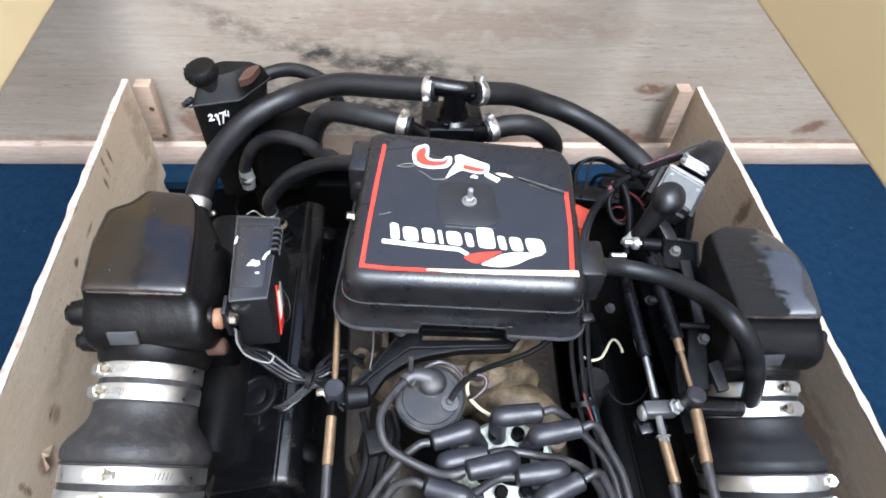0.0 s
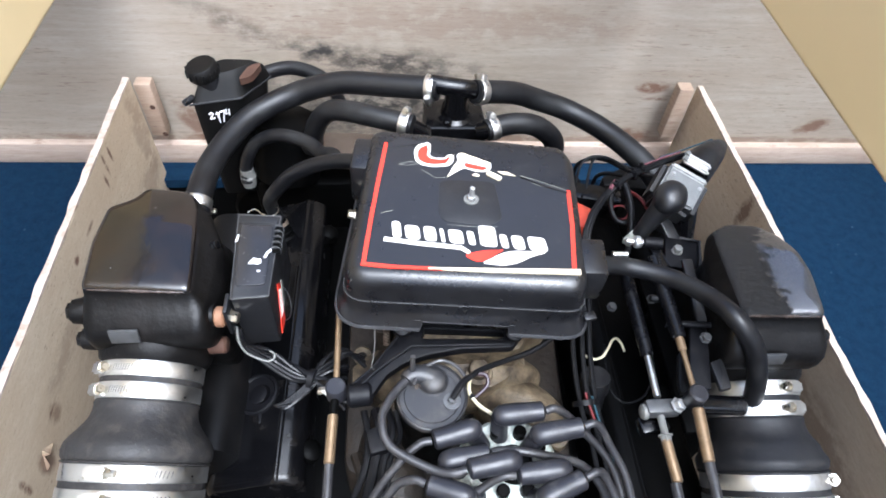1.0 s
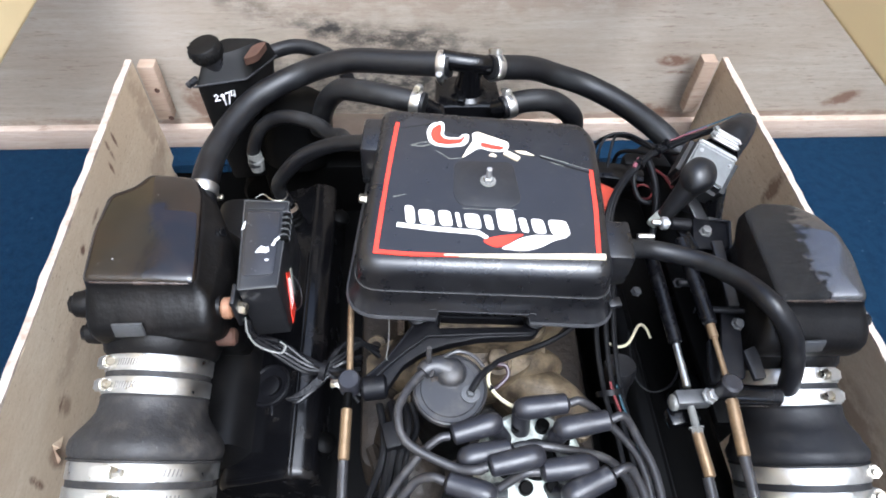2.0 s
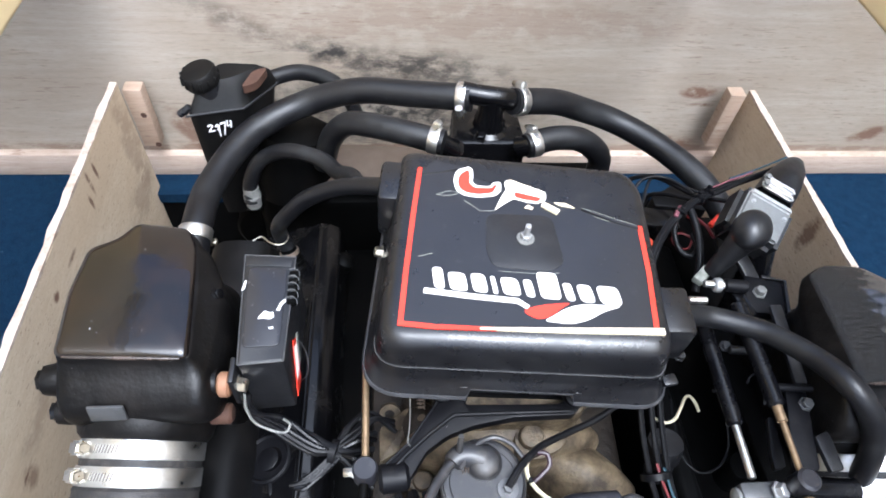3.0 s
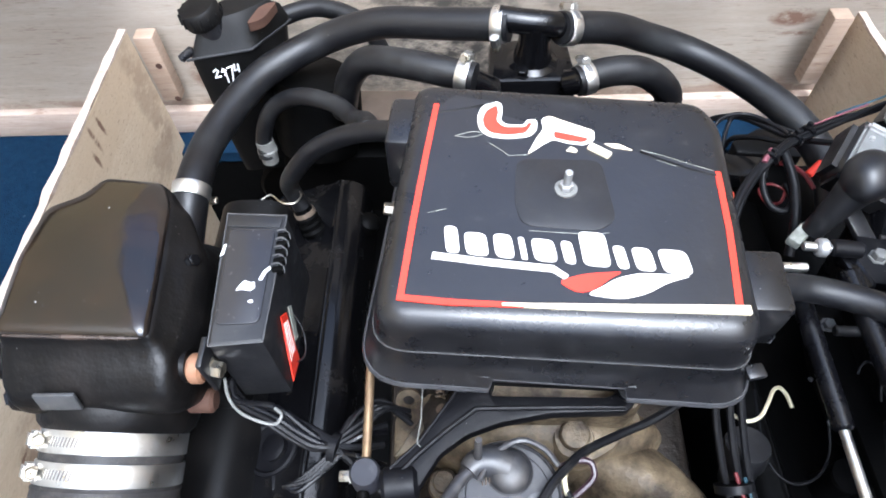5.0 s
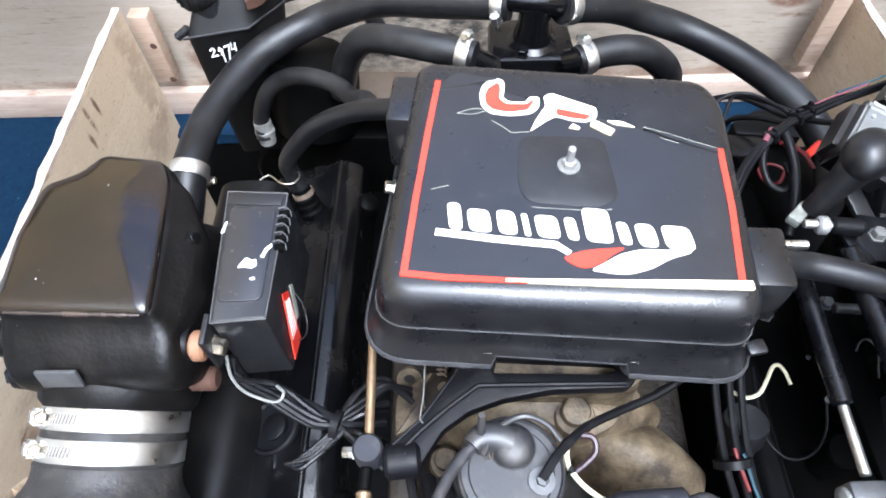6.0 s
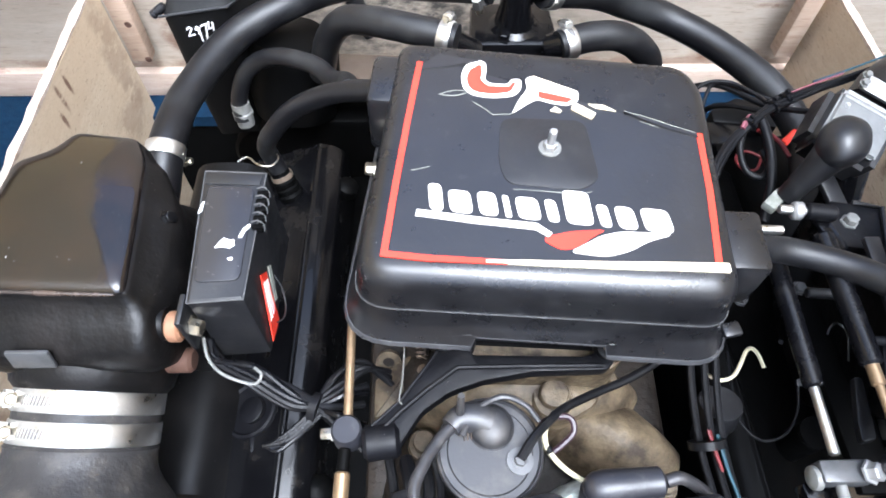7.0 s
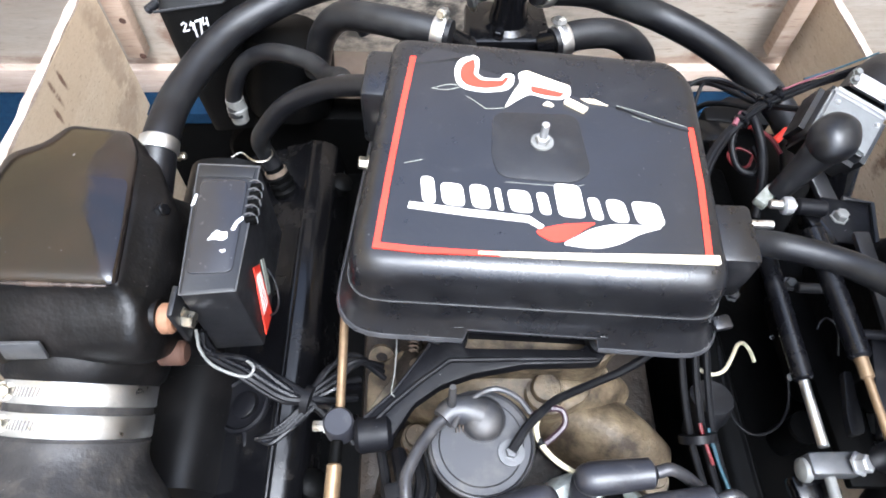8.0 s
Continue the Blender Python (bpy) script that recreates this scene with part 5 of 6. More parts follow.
part("boot_arm", tube(spline([(0.060, 0.3335, 0.3140), (0.052, 0.3365, 0.3155), (0.045, 0.3370, 0.3165), (0.039, 0.3350, 0.3170), (0.0345, 0.3305, 0.3170)], 3), [0.0106, 0.0105, 0.0104, 0.0103, 0.0102, 0.0100, 0.0098, 0.0094, 0.0090, 0.0086, 0.0082, 0.0078, 0.0074], 20), M_COIL, boot)
for k in range(6):
    part("rib", box((0.0430 + 0.0022 * k, 0.3255 + 0.0002 * k, 0.3135), (0.0008, 0.0026, 0.0055), (-30, 0, 0), 0.0004), M_BROWN, boot)
part("nipple", tube([(0.040, 0.3345, 0.314), (0.0403, 0.3375, 0.324), (0.0406, 0.3425, 0.343)], [0.0042, 0.0030, 0.0022], 12), M_COIL, coil)
part("terminal", hexbolt((0.0775, 0.3100, 0.3135), (0, -0.1, 1), 0.0042, 0.005), M_TAPE, coil, "dull screw terminal")
part("terminal_ring", lathe((0.0775, 0.3100, 0.3115), (0, -0.1, 1), [(0, 0.0085), (0.002, 0.0085)], 18), M_TAPE, coil)

coil.location += Vector((-0.011, -0.0085, 0))
dist = thing("distributor", (0.12, 0.248, 0.15), "white-capped distributor with grey plug leads", "distributor")
part("body", lathe((0.12, 0.248, 0.14), (0, 0, 1), [(0, 0.03), (0.09, 0.034), (0.10, 0.042), (0.11, 0.042)], 32), M_DARK, dist)
part("cap", lathe((0.12, 0.248, 0.252), (0, 0, 1), [(0, 0.052), (0.012, 0.052), (0.03, 0.047), (0.037, 0.042), (0.039, 0.02)], 32), M_WHITECAP, dist, "white plastic cap")
for k in range(8):
    a = 2 * math.pi * (k + 0.5) / 8
    part("tower", rod((0.12 + 0.027 * math.cos(a), 0.248 + 0.027 * math.sin(a), 0.275), (0.12 + 0.03 * math.cos(a), 0.248 + 0.03 * math.sin(a), 0.300), 0.0062, seg=16), M_DARK, dist)
part("centre_boot", lathe((0.122, 0.246, 0.289), (0, 0, 1), [(0, 0.019), (0.006, 0.018), (0.010, 0.014)], 24), M_DARK, dist, "dark centre tower")


def plug_lead(tip, tail, path, up=0.0):
    """A rubber boot from its rounded tip to its tail, and the lead that leaves it."""
    tip, tail = Vector(tip), Vector(tail)
    t = thing("plug_lead", tip, "grey rubber spark-plug lead boot with its cable", "spark plug lead", "spark plug leads")
    d = (tail - tip).normalized()
    n = (tail - tip).length
    part("boot", lathe(tip - d * 0.006, d, [(0, 0.003), (0.002, 0.0068), (0.006, 0.0093), (0.012, 0.0104), (n * 0.6, 0.0100), (n, 0.0092), (n + 0.002, 0.0094), (n + 0.004, 0.0070)], 20), M_BOOT, t)
    part("lead", wire([tail, tail + d * 0.012, *path], 0.0040, 10), M_LEAD, t, "grey silicone cable")
    foot = Vector((0.12, 0.248, 0.29))
    q = tip + (foot - tip) * 0.25
    part("boot_elbow", tube([tip + d * 0.008, tip + d * 0.002 + Vector((0, 0, -0.008)), Vector((q.x, q.y, 0.288))], 0.0088, 14), M_BOOT, t)
    return t


plug_lead((0.086, 0.272, 0.317), (0.045, 0.263, 0.313), [(0.012, 0.245, 0.30), (-0.015, 0.215, 0.27), (-0.03, 0.16, 0.22)])
plug_lead((0.109, 0.283, 0.318), (0.154, 0.286, 0.319), [(0.19, 0.275, 0.30), (0.225, 0.24, 0.27), (0.24, 0.16, 0.22)])
plug_lead((0.142, 0.263, 0.318), (0.188, 0.269, 0.320), [(0.215, 0.258, 0.30), (0.235, 0.22, 0.27), (0.25, 0.12, 0.2)])
plug_lead((0.056, 0.243, 0.314), (0.099, 0.250, 0.313), [(0.14, 0.248, 0.312), (0.19, 0.238, 0.295), (0.215, 0.20, 0.26), (0.22, 0.12, 0.2)])
plug_lead((0.118, 0.239, 0.324), (0.074, 0.232, 0.322), [(0.045, 0.235, 0.318), (0.008, 0.256, 0.320), (0.000, 0.280, 0.324), (0.006, 0.2985, 0.322), (0.017, 0.3155, 0.318), (0.0235, 0.3220, 0.317)])
plug_lead((0.163, 0.231, 0.318), (0.118, 0.228, 0.316), [(0.09, 0.222, 0.305), (0.05, 0.20, 0.28), (0.02, 0.14, 0.22)])
plug_lead((0.075, 0.211, 0.315), (0.038, 0.225, 0.312), [(0.01, 0.226, 0.30), (-0.01, 0.20, 0.27), (-0.015, 0.14, 0.2)])
plug_lead((0.140, 0.207, 0.316), (0.180, 0.222, 0.320), [(0.20, 0.224, 0.312), (0.212, 0.20, 0.29), (0.215, 0.14, 0.24)])

# ---- shift and throttle cables on the other bank ----
ca = thing("shift_cable", (0.27, 0.3, 0.30), "black-sleeved shift cable with a bright steel rod and brass end", "cable")
part("sleeve", rod((0.272, 0.47, 0.318), (0.275, 0.349, 0.304), 0.0070, seg=18), M_SLEEVE, ca)
part("steel_rod", rod((0.275, 0.349, 0.304), (0.273, 0.303, 0.304), 0.0036), M_STEEL, ca)
part("end_fitting", rod((0.2715, 0.262, 0.299), (0.2735, 0.222, 0.294), 0.0052), M_BRASS, ca)
part("rod", rod((0.272, 0.286, 0.301), (0.272, 0.262, 0.299), 0.0036), M_GREY, ca)
part("collar", hexbolt((0.2718, 0.266, 0.2995), (0, -1, -0.1), 0.0056, 0.007), M_GREY, ca)
part("outer_cable", wire([(0.271, 0.222, 0.294), (0.272, 0.15, 0.28), (0.28, 0.0, 0.22)], 0.005, 10), M_LEAD, ca)
cb = thing("throttle_cable", (0.3, 0.3, 0.32), "black-sleeved throttle cable with brass rod and end fitting", "cable")
part("sleeve", rod((0.296, 0.45, 0.342), (0.300, 0.353, 0.333), 0.0074, seg=18), M_SLEEVE, cb)
part("ferrule", rod((0.300, 0.355, 0.333), (0.3, 0.339, 0.332), 0.0044), M_BRASS, cb, "brass ferrule")
part("rod", rod((0.300, 0.345, 0.3325), (0.299, 0.296, 0.330), 0.0028), M_BRASS, cb)
part("ball_joint", lathe((0.299, 0.291, 0.316), (0, 0, 1), [(0, 0.007), (0.003, 0.0092), (0.022, 0.0092), (0.024, 0.007)], 20), M_BOOT, cb)
part("end_fitting", rod((0.298, 0.280, 0.328), (0.295, 0.230, 0.322), 0.0056), M_BRASS, cb)
part("outer_cable", wire([(0.295, 0.230, 0.322), (0.294, 0.17, 0.31), (0.30, 0.0, 0.24)], 0.005, 10), M_LEAD, cb)
link = thing("cable_anchor", (0.28, 0.29, 0.28), "black and zinc cable anchor block", "bracket")
part("block", box((0.2745, 0.292, 0.302), (0.034, 0.015, 0.016), (0, 0, 0), 0.003), M_TAPE, link, "dull grey clamp block")
part("bolt", hexbolt((0.287, 0.2905, 0.311), (0.4, -0.2, 1), 0.0058, 0.008), M_ALLOY, link, "bright nut")
part("end_cap", lathe((0.259, 0.290, 0.300), (-1, 0, 0), [(0, 0.008), (0.004, 0.0075), (0.006, 0.004)], 16), M_GREY, link)
part("tube", rod((0.308, 0.293, 0.308), (0.358, 0.290, 0.305), 0.0095, seg=18), M_BLACK, link)
part("lower_clamp", box((0.268, 0.282, 0.285), (0.030, 0.018, 0.014), (0, 0, 8), 0.003), M_BLACK, link)

# ---- shift plate with levers ----
sp = thing("shift_plate", (0.34, 0.42, 0.15), "black steel shift bracket with levers and bolts", "bracket")
part("plate", box((0.352, 0.40, 0.235), (0.060, 0.22, 0.008), (0, 8, 0), 0.002), M_DARK, sp)
part("flange", slab(rounded([(0.322, 0.4575), (0.362, 0.4495), (0.372, 0.4915), (0.333, 0.4995)], 0.003), 0.308, 0.316, 0.001), M_ARM, sp)
part("edge_lip", tube([(0.36, 0.4495, 0.317), (0.372, 0.4905, 0.317), (0.35, 0.4965, 0.317)], 0.0022, 8), M_MODULE, sp)
part("leg", slab(rounded([(0.333, 0.453), (0.345, 0.453), (0.336, 0.372), (0.325, 0.373)], 0.002), 0.330, 0.334, 0.001), M_MODULE, sp, "flat grey upright leg")
part("lever", slab(rounded([(0.322, 0.374), (0.340, 0.371), (0.322, 0.302), (0.300, 0.303)], 0.003), 0.317, 0.322, 0.001), M_ARM, sp, "flat black shift lever")
part("lever", slab(rounded([(0.328, 0.329), (0.342, 0.334), (0.341, 0.301), (0.329, 0.299)], 0.002), 0.320, 0.325, 0.001), M_MODULE, sp, "grey tapered lever")
part("lever", slab(rounded([(0.321, 0.364), (0.327, 0.363), (0.323, 0.335), (0.320, 0.318), (0.309, 0.316), (0.311, 0.330)], 0.003), 0.277, 0.283, 0.001), M_MODULE, sp, "hooked grey lever")
part("cross_bar", rod((0.305, 0.373, 0.328), (0.343, 0.370, 0.328), 0.0034), M_ARM, sp)
part("stub", rod((0.304, 0.430, 0.290), (0.327, 0.428, 0.290), 0.0042), M_MODULE, sp, "short grey stub")
part("hook_wire", wire([(0.322, 0.403, 0.27), (0.326, 0.409, 0.271), (0.333, 0.412, 0.271), (0.338, 0.403, 0.27), (0.336, 0.384, 0.262)], 0.0010), M_MODULE, sp, "thin grey hook wire")
part("pivot_post", rod((0.316, 0.342, 0.150), (0.316, 0.340, 0.222), 0.0125, seg=20), M_DARK, sp)
part("pivot_washer", lathe((0.316, 0.340, 0.222), (0, -0.1, 1), [(0, 0.0130), (0.0016, 0.0130)], 24), M_DARK, sp)
for q in ((0.276, 0.448, 0.245), (0.326, 0.455, 0.25), (0.333, 0.358, 0.323)):
    part("bolt", hexbolt(q, (0, -0.2, 1), 0.0048, 0.006), M_TAPE, sp, "dull hexagon bolt")
for q in ((0.362, 0.414, 0.2), (0.370, 0.415, 0.2), (0.326, 0.428, 0.2)):
    part("rivet", lathe(q, (0, -0.3, 1), [(0, 0.0022), (0.0012, 0.0020), (0.0018, 0.0009)], 10), M_TAPE, sp)
for p in ((0.341, 0.4780, 0.316),):
    part("bolt", hexbolt(p, (0, 0, 1), 0.0052, 0.007), M_GREY, sp, "dull hexagon bolt")
sw = thing("shift_switch", (0.30, 0.5, 0.30), "small switch with bright terminals and black plunger", "switch")
part("barrel", rod((0.300, 0.478, 0.344), (0.322, 0.475, 0.344), 0.0064, seg=18), M_ARM, sw)
part("terminal", rod((0.281, 0.480, 0.344), (0.304, 0.477, 0.344), 0.0034), M_STEEL, sw)
part("terminal", rod((0.264, 0.466, 0.338), (0.282, 0.465, 0.338), 0.0034), M_STEEL, sw)
part("collar", rod((0.290, 0.4785, 0.344), (0.298, 0.4775, 0.344), 0.0070), M_ALLOY, sw)
part("connector", box((0.311, 0.520, 0.300), (0.011, 0.024, 0.009), (0, 0, -48), 0.002), M_PALE, sw, "pale plastic connector")
part("arm", box((0.316, 0.467, 0.336), (0.012, 0.040, 0.006), (0, 0, 12), 0.002), M_BLACK, sw)

# ---- solenoid with its rubber boots ----
rel = thing("starter_solenoid", (0.37, 0.57, 0.25), "silver-cased solenoid with black rubber boots", "solenoid")
long_way = Vector((0.83, -0.53, -0.19)).normalized()
up_way = Vector((0.0, -0.37, 0.93)).normalized()
short_way = up_way.cross(long_way).normalized()
LID = Vector((0.3665, 0.556, 0.351))


def on_lid(a, b, h, size, bev):
    """A rounded box lying with the lid: a along it, b across it, h above its face."""
    bm = bmesh.new()
    p = LID + long_way * a + short_way * b + up_way * h
    m = Matrix.Translation(p) @ Matrix((long_way, short_way, up_way)).transposed().to_4x4() @ Matrix.Diagonal((*size, 1))
    vs = bmesh.ops.create_cube(bm, size=1, matrix=m)["verts"]
    bmesh.ops.bevel(bm, geom=list({e for v in vs for e in v.link_edges}), offset=bev, segments=3, affect="EDGES")
    return bm


part("case", on_lid(0, 0, -0.0205, (0.060, 0.057, 0.040), 0.008), M_GLOSSRUBBER, rel)
part("lid", on_lid(0, 0, -0.001, (0.047, 0.043, 0.006), 0.0025), M_LID, rel, "dull silver metal lid")
part("lid_rim", on_lid(0, 0.0185, 0.002, (0.046, 0.007, 0.005), 0.002), M_ALLOY, rel, "bright folded rim")
for a, b in ((-0.016, 0.009), (0.019, 0.008), (-0.018, -0.015)):
    part("lid_screw", hexbolt(LID + long_way * a + short_way * b + up_way * 0.002, up_way, 0.0019, 0.002), M_ALLOY, rel)
bm = bmesh.new()
blob((0.3465, 0.5375, 0.352), (0.0190, 0.0225, 0.0185), bm, (14, 0, -38))
for v in bm.verts:
    v.co += noise.noise_vector(v.co * 60) * 0.0012
part("rubber_boot", bm, M_GLOSSRUBBER, rel, "bulbous black rubber boot", 80)
part("boot_tail", tube(spline([(0.345, 0.536, 0.350), (0.337, 0.531, 0.337), (0.328, 0.526, 0.321), (0.320, 0.522, 0.302)], 4), [0.0168, 0.0160, 0.0150, 0.0142, 0.0133, 0.0124, 0.0116, 0.0110, 0.0105, 0.010, 0.0096, 0.0092, 0.0088], 22), M_GLOSSRUBBER, rel)
for k, (b, h) in enumerate(((0.036, -0.004), (0.046, -0.007))):
    part("clamp_bar", on_lid(0.004, b, h, (0.034, 0.007, 0.008), 0.0025), M_STEEL, rel, "bright steel clamp bar")
    part("clamp_nut", hexbolt(LID + long_way * -0.012 + short_way * b + up_way * (h + 0.003), up_way, 0.0030, 0.004), M_GREY, rel)
part("cone_boot", tube([(0.395, 0.590, 0.335), (0.415, 0.612, 0.338), (0.440, 0.638, 0.330), (0.462, 0.662, 0.316), (0.474, 0.675, 0.308)], [0.021, 0.0205, 0.0165, 0.012, 0.008], 24), M_RUBBER, rel, "black rubber cone boot")
part("support", tube([(0.385, 0.56, 0.31), (0.388, 0.54, 0.27), (0.38, 0.52, 0.20)], 0.017, 16), M_BLACK, rel)
part("support_arm", box((0.362, 0.524, 0.30), (0.016, 0.05, 0.006), (25, 0, 25), 0.002), M_MODULE, rel)

rel.location += Vector((-0.011, -0.0085, 0))
sw.location += Vector((-0.011, -0.0085, 0))

# ---- looms and loose wires ----
loom = thing("wiring_loom", (0.30, 0.56, 0.2), "black wiring loom with red and pink strands beside the cover", "wiring loom")
for k, (dx, dz, r) in enumerate(((0, 0, 0.0034), (0.0035, 0.003, 0.0024), (-0.0030, 0.002, 0.0021), (0.001, 0.0045, 0.0018))):
    part("strand", wire([(0.454 + dx, 0.661, 0.322 + dz), (0.409 + dx, 0.643 + dx * 0.5, 0.320 + dz), (0.356 + dx, 0.625 - dx, 0.316 + dz), (0.329, 0.612 - dx, 0.314 + dz), (0.310 + dx * 0.4, 0.598 - dx * 0.5, 0.312 + dz), (0.287 + dx, 0.578, 0.308), (0.267 + dx, 0.550, 0.302), (0.257 + dx, 0.522, 0.29), (0.250 + dx, 0.47, 0.26)], r, 10), M_WIRE, loom)
part("strand", wire([(0.318, 0.604, 0.312), (0.321, 0.590, 0.308), (0.323, 0.570, 0.300), (0.320, 0.545, 0.290), (0.315, 0.520, 0.27)], 0.0042, 10), M_WIRE, loom)
part("strand", wire([(0.304, 0.595, 0.306), (0.300, 0.580, 0.296), (0.304, 0.562, 0.288), (0.316, 0.556, 0.286), (0.325, 0.566, 0.288), (0.322, 0.582, 0.292)], 0.0030, 10), M_WIRE, loom)
part("strand", wire([(0.332, 0.626, 0.308), (0.329, 0.639, 0.304), (0.312, 0.660, 0.300), (0.290, 0.662, 0.298), (0.276, 0.652, 0.29), (0.270, 0.630, 0.26)], 0.0019, 10), M_WIRE, loom)
part("strand", wire([(0.345, 0.636, 0.300), (0.323, 0.655, 0.296), (0.305, 0.670, 0.290), (0.295, 0.662, 0.285), (0.289, 0.640, 0.26)], 0.0019, 10), M_WIRE, loom)
part("strand", wire([(0.452, 0.668, 0.326), (0.41, 0.650, 0.325), (0.372, 0.637, 0.322)], 0.0010), M_BLUEWIRE, loom, "pale blue wire")
part("strand", wire([(0.400, 0.643, 0.326), (0.37, 0.633, 0.323), (0.350, 0.626, 0.320)], 0.0010), M_PINK, loom, "pink wire")
part("strand", wire([(0.306, 0.600, 0.317), (0.301, 0.594, 0.316), (0.297, 0.588, 0.314)], 0.0024), M_PINK, loom, "pink wire")
part("red_tube", rod((0.386, 0.639, 0.236), (0.402, 0.652, 0.240), 0.0040), M_RED, loom, "short red sleeve")
part("strand", wire([(0.340, 0.598, 0.262), (0.330, 0.584, 0.262), (0.318, 0.586, 0.262), (0.316, 0.600, 0.262), (0.328, 0.606, 0.263), (0.345, 0.596, 0.262)], 0.0014), M_REDWIRE, loom, "red wire")
part("strand", wire([(0.329, 0.611, 0.287), (0.340, 0.610, 0.284), (0.351, 0.602, 0.280), (0.357, 0.588, 0.276)], 0.0020), M_REDWIRE, loom, "red wire")
for q, d in (((0.328, 0.6105, 0.3155), (1, 0.75, 0.1)), ((0.341, 0.6185, 0.3165), (1, 0.6, 0.1)), ((0.303, 0.5915, 0.3125), (0.8, 1, 0.2))):
    tie = part("tie", lathe(q, d, [(0, 0.0060), (0.0008, 0.0071), (0.0042, 0.0071), (0.005, 0.0060)], 16), M_SLEEVE, loom, "black cable tie")
    part("tail", box((q[0] + 0.002, q[1] + 0.004, q[2] + 0.008), (0.0032, 0.0042, 0.0036), (0, 0, 30), 0.0006), M_SLEEVE, tie)
part("wire", wire([(0.39, 0.63, 0.29), (0.36, 0.66, 0.27), (0.33, 0.71, 0.25), (0.305, 0.73, 0.22), (0.30, 0.72, 0.18)], 0.003), M_WIRE, loom)
part("wire", wire([(0.36, 0.65, 0.27), (0.335, 0.68, 0.25), (0.325, 0.70, 0.22), (0.325, 0.69, 0.17)], 0.003), M_WIRE, loom)
part("connector", box((0.31, 0.70, 0.175), (0.030, 0.022, 0.020), (0, 0, 10), 0.003), M_WIRE, loom)
part("red_block", slab(rounded([(0.262, 0.612), (0.289, 0.592), (0.276, 0.561), (0.258, 0.566)], 0.003), 0.235, 0.270, 0.002), M_ORANGE, loom, "red-orange plastic block")
part("junction_box", slab(rounded([(0.346, 0.7235), (0.380, 0.7435), (0.432, 0.7315), (0.415, 0.6965), (0.345, 0.7055)], 0.004), 0.10, 0.200, 0.003), M_JAR, loom, "dull black junction box")
part("tray", box((0.302, 0.650, 0.235), (0.085, 0.030, 0.02), (0, 0, -10), 0.003), M_BLACK, loom)

loom.location += Vector((-0.011, -0.0085, 0))
loom2 = thing("wiring_loom", (0.24, 0.35, 0.2), "bundle of dark wires beside the intake casting", "wiring loom")
for k, dx in enumerate((0, 0.010, 0.018)):
    part("wire", wire([(0.215 + dx, 0.43, 0.29), (0.212 + dx, 0.38, 0.26 + 0.002 * k), (0.216 + dx, 0.33, 0.235), (0.226 + dx, 0.28, 0.215), (0.232 + dx * 1.3, 0.20, 0.19)], 0.0029), M_WIRE, loom2)
part("wire", wire([(0.221, 0.338, 0.245), (0.224, 0.325, 0.240), (0.229, 0.310, 0.233)], 0.0015), M_REDWIRE, loom2, "red wire")
part("wire", wire([(0.228, 0.335, 0.242), (0.234, 0.31, 0.232), (0.242, 0.28, 0.222), (0.25, 0.22, 0.2)], 0.0014), M_BLUEWIRE, loom2, "blue wire")
part("tie", lathe((0.220, 0.332, 0.238), (0.1, -1, -0.4), [(0, 0.014), (0.006, 0.014)], 14), M_WIRE, loom2)
part("cream_wire", wire([(0.225, 0.3785, 0.255), (0.235, 0.373, 0.255), (0.246, 0.376, 0.255), (0.255, 0.3865, 0.255), (0.2625, 0.397, 0.255), (0.2685, 0.399, 0.254), (0.273, 0.3935, 0.252), (0.275, 0.3845, 0.25)], 0.0015), M_YELLOW, loom2, "short cream wire")
part("loop_wire", wire([(0.265, 0.4115, 0.22), (0.26, 0.3765, 0.22), (0.26, 0.3495, 0.22), (0.273, 0.3355, 0.22), (0.293, 0.3405, 0.22), (0.308, 0.3575, 0.22), (0.313, 0.3785, 0.225)], 0.0012), M_WIRE, loom2)
part("socket", lathe((0.240, 0.3615, 0.236), (0.05, -0.3, -1), [(0, 0.012), (0, 0.0165), (0.003, 0.0172), (0.020, 0.0168), (0.022, 0.0145), (0.05, 0.013)], 24), M_GLOSSRUBBER, loom2, "round black socket")
part("ring_terminal", lathe((0.314, 0.3805, 0.226), (0, -0.5, 1), [(0, 0.0030), (0.0012, 0.0030)], 12), M_TAPE, loom2)

loom3 = thing("wiring_loom", (-0.1, 0.37, 0.2), "grey-black ignition loom knotted beside the throttle rod", "wiring loom")
for k in range(7):
    dz, dy = 0.005 * math.sin(k * 2.1), 0.006 * math.cos(k * 1.7)
    wob = random.Random(k)
    way = [(-0.148, 0.392, 0.302), (-0.143, 0.384, 0.287 + dz), (-0.120, 0.376 + dy, 0.268 + dz), (-0.095, 0.364 + dy, 0.258 + dz), (-0.074, 0.358 + dy * 0.5, 0.256), (-0.055, 0.352 + dy * 2.4, 0.252 + dz), (-0.040, 0.352 + dy * 4, 0.245)]
    way = [Vector(p) + Vector((wob.uniform(-1, 1), wob.uniform(-1, 1), wob.uniform(-1, 1))) * 0.0022 for p in way]
    part("wire", wire(way, 0.0024 if k % 3 else 0.0029), M_WIRE if k not in (1, 4) else M_SLEEVE, loom3)
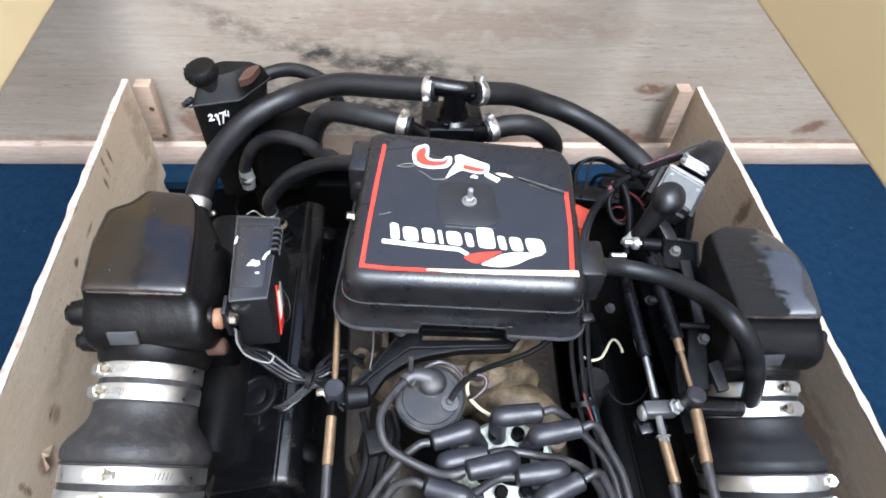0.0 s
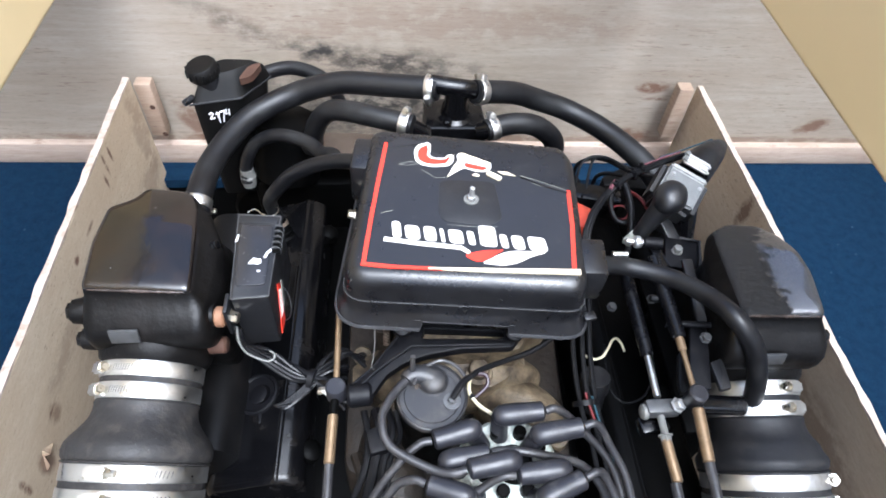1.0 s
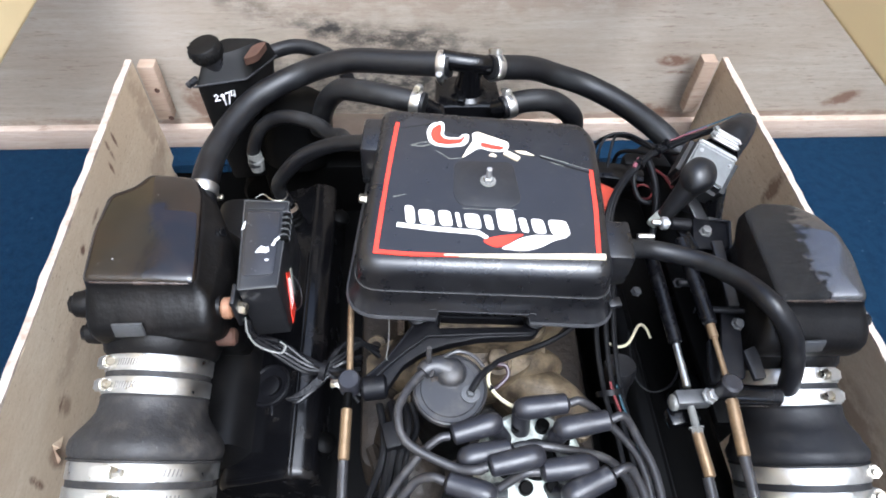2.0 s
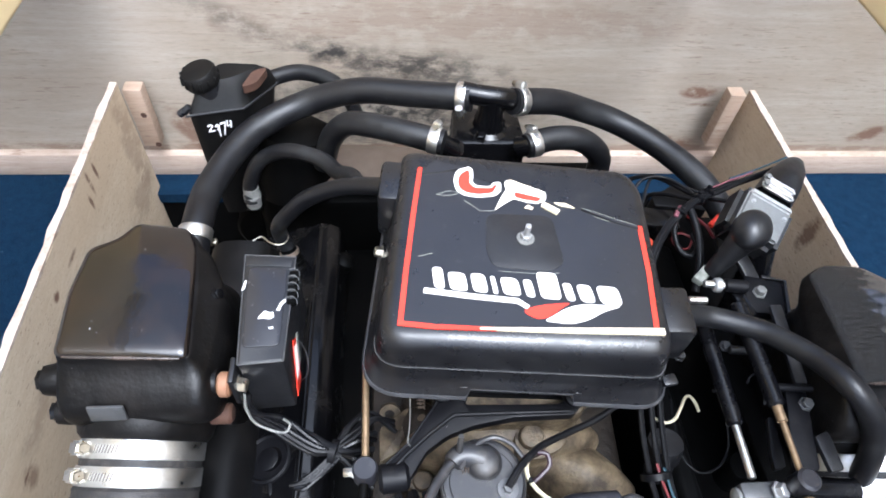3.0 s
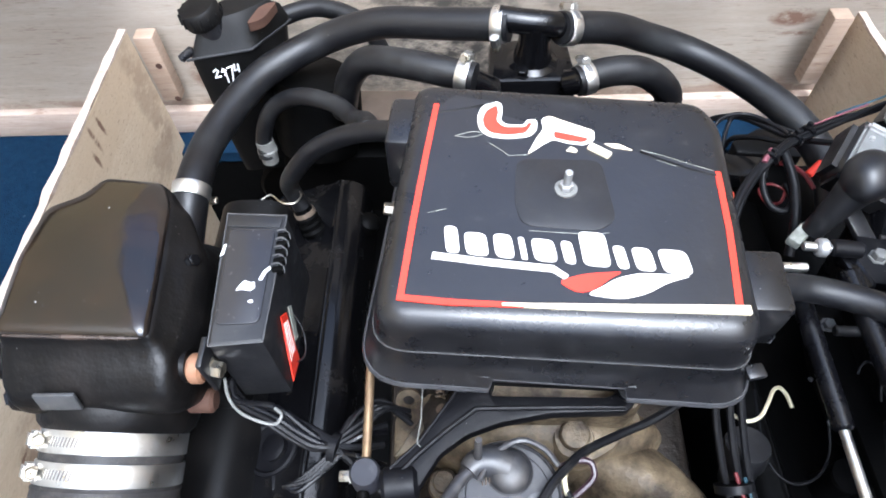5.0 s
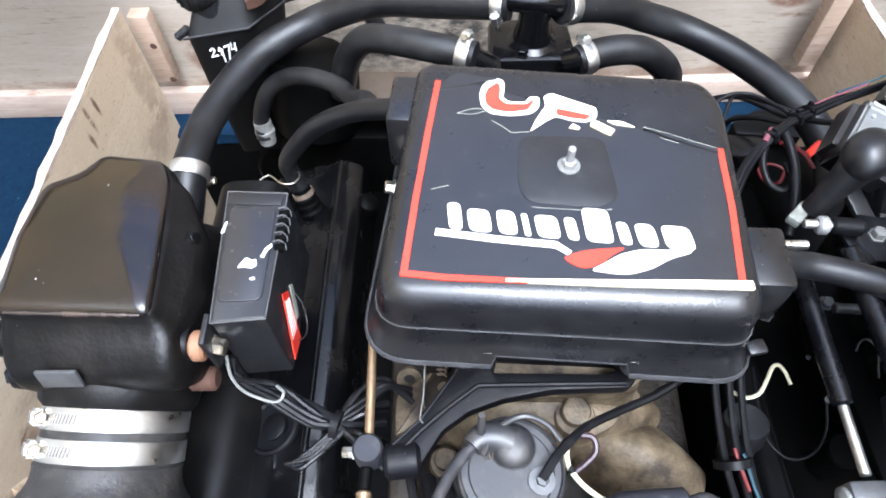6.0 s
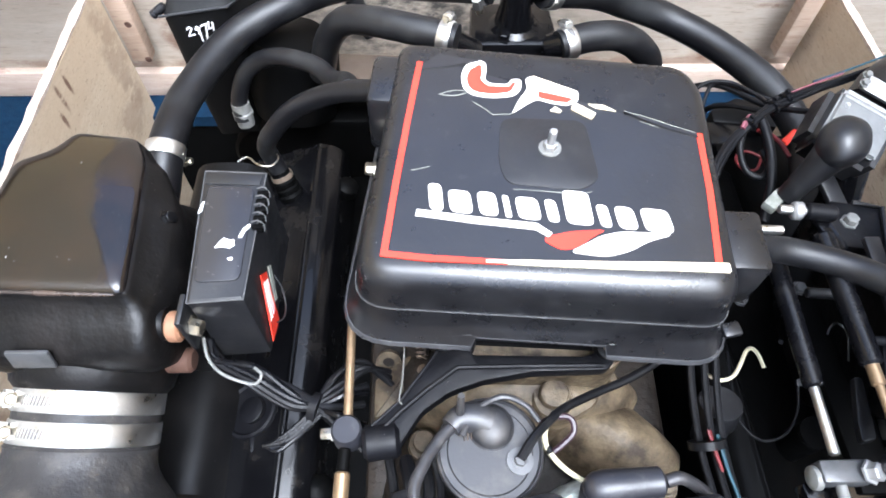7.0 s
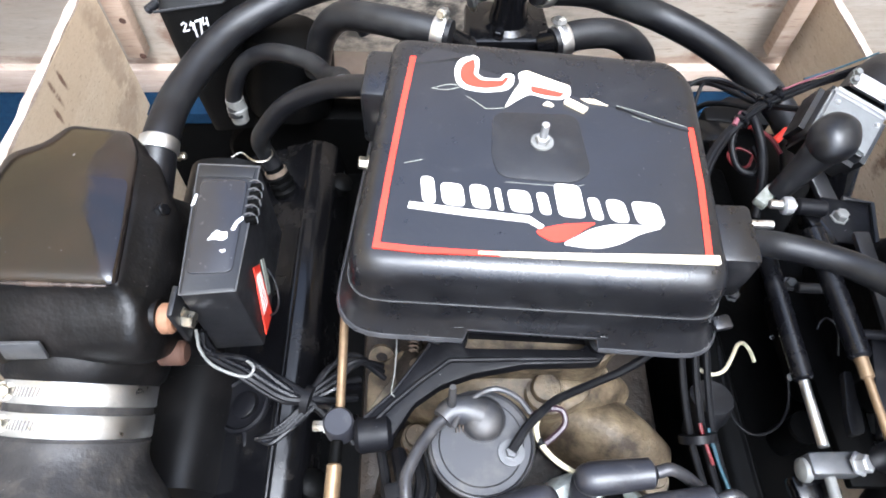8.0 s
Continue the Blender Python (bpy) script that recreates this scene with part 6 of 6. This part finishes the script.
for k in range(5):
    wob = random.Random(k + 20)
    way = [(-0.076, 0.358, 0.257), (-0.060, 0.370 + 0.004 * k, 0.256), (-0.040, 0.386 + 0.002 * k, 0.252), (-0.020, 0.392 - 0.003 * k, 0.235)]
    way = [Vector(p) + Vector((wob.uniform(-1, 1), wob.uniform(-1, 1), wob.uniform(-1, 1))) * 0.002 for p in way]
    part("wire", wire(way, 0.0022), M_WIRE, loom3)
for k in range(3):
    part("wire", wire([(-0.074, 0.356 - 0.002 * k, 0.257), (-0.092, 0.341 - 0.003 * k, 0.253), (-0.106 - 0.003 * k, 0.331, 0.25), (-0.100, 0.328 + 0.003 * k, 0.25), (-0.086, 0.338, 0.253), (-0.070, 0.352, 0.257)], 0.0022), M_SLEEVE, loom3)
part("tie", lathe((-0.078, 0.358, 0.256), (1, -0.3, 0), [(0, 0.011), (0.006, 0.011)], 14), M_WIRE, loom3)
part("white_wire", wire([(-0.147, 0.390, 0.312), (-0.146, 0.380, 0.298), (-0.138, 0.373, 0.285), (-0.118, 0.368, 0.278), (-0.112, 0.374, 0.28), (-0.118, 0.380, 0.279)], 0.0012), M_GREY, loom3, "pale wire")

coilwire = thing("coil_wire", (0.1, 0.32, 0.26), "sleeved coil wires with a cream lead", "wire")
part("sleeve", wire([(0.066, 0.301, 0.319), (0.075, 0.313, 0.322), (0.086, 0.324, 0.318), (0.100, 0.336, 0.310), (0.127, 0.350, 0.300), (0.150, 0.360, 0.296), (0.172, 0.372, 0.296), (0.200, 0.392, 0.300)], 0.0030), M_WIRE, coilwire)
part("sleeve", wire([(0.030, 0.316, 0.320), (0.035, 0.325, 0.322), (0.043, 0.334, 0.322), (0.058, 0.340, 0.322), (0.072, 0.334, 0.322), (0.080, 0.324, 0.320)], 0.0020), M_LEAD, coilwire)
part("cream_wire", wire([(0.086, 0.324, 0.312), (0.0848, 0.319, 0.307), (0.0865, 0.310, 0.305), (0.096, 0.298, 0.304), (0.114, 0.286, 0.303)], 0.0019), M_YELLOW, coilwire, "cream wire with black bands")
part("band", rod((0.0862, 0.3120, 0.3050), (0.0880, 0.3075, 0.3048), 0.0023), M_WIRE, coilwire)
part("loop", wire([(0.081, 0.325, 0.312), (0.093, 0.329, 0.313), (0.102, 0.328, 0.312), (0.1035, 0.320, 0.309), (0.096, 0.313, 0.305), (0.088, 0.308, 0.302)], 0.0021), M_PLUM, coilwire, "plum-coloured wire loop")
part("brass_ring", lathe((-0.1460, 0.6385, 0.1785), (-0.32, 0.40, 1), [(0, 0.0095), (0, 0.0118), (0.003, 0.0122), (0.006, 0.0118), (0.006, 0.0095)], 20, None, False), M_BROWN, loom3, "thin brown ring")
part("pipe_clip", wire([(-0.185, 0.632, 0.214), (-0.176, 0.638, 0.214), (-0.166, 0.630, 0.214), (-0.158, 0.626, 0.214), (-0.149, 0.628, 0.213), (-0.1445, 0.638, 0.212), (-0.149, 0.648, 0.211)], 0.0010), M_ZINC, loom3, "thin spring clip")
back = thing("wiring_loom", (-0.01, 0.25, 0.2), "dark oily wires hanging beside the ignition coil", "wiring loom")
for k, (dx, r) in enumerate(((0.0, 0.0055), (0.012, 0.0042), (-0.012, 0.0035), (0.020, 0.0030))):
    part("wire", wire([(0.004 + dx, 0.325, 0.262), (0.008 + dx, 0.300, 0.270 - 0.004 * k), (0.002 + dx * 0.7, 0.268, 0.258), (-0.010 + dx * 1.4, 0.225, 0.225), (-0.020 + dx * 2.0, 0.160, 0.17)], r), M_WIRE, back)
part("connector", box((0.006, 0.290, 0.268), (0.020, 0.026, 0.016), (0, 0, 12), 0.003), M_WIRE, back)
back.location += Vector((-0.011, -0.0085, 0))
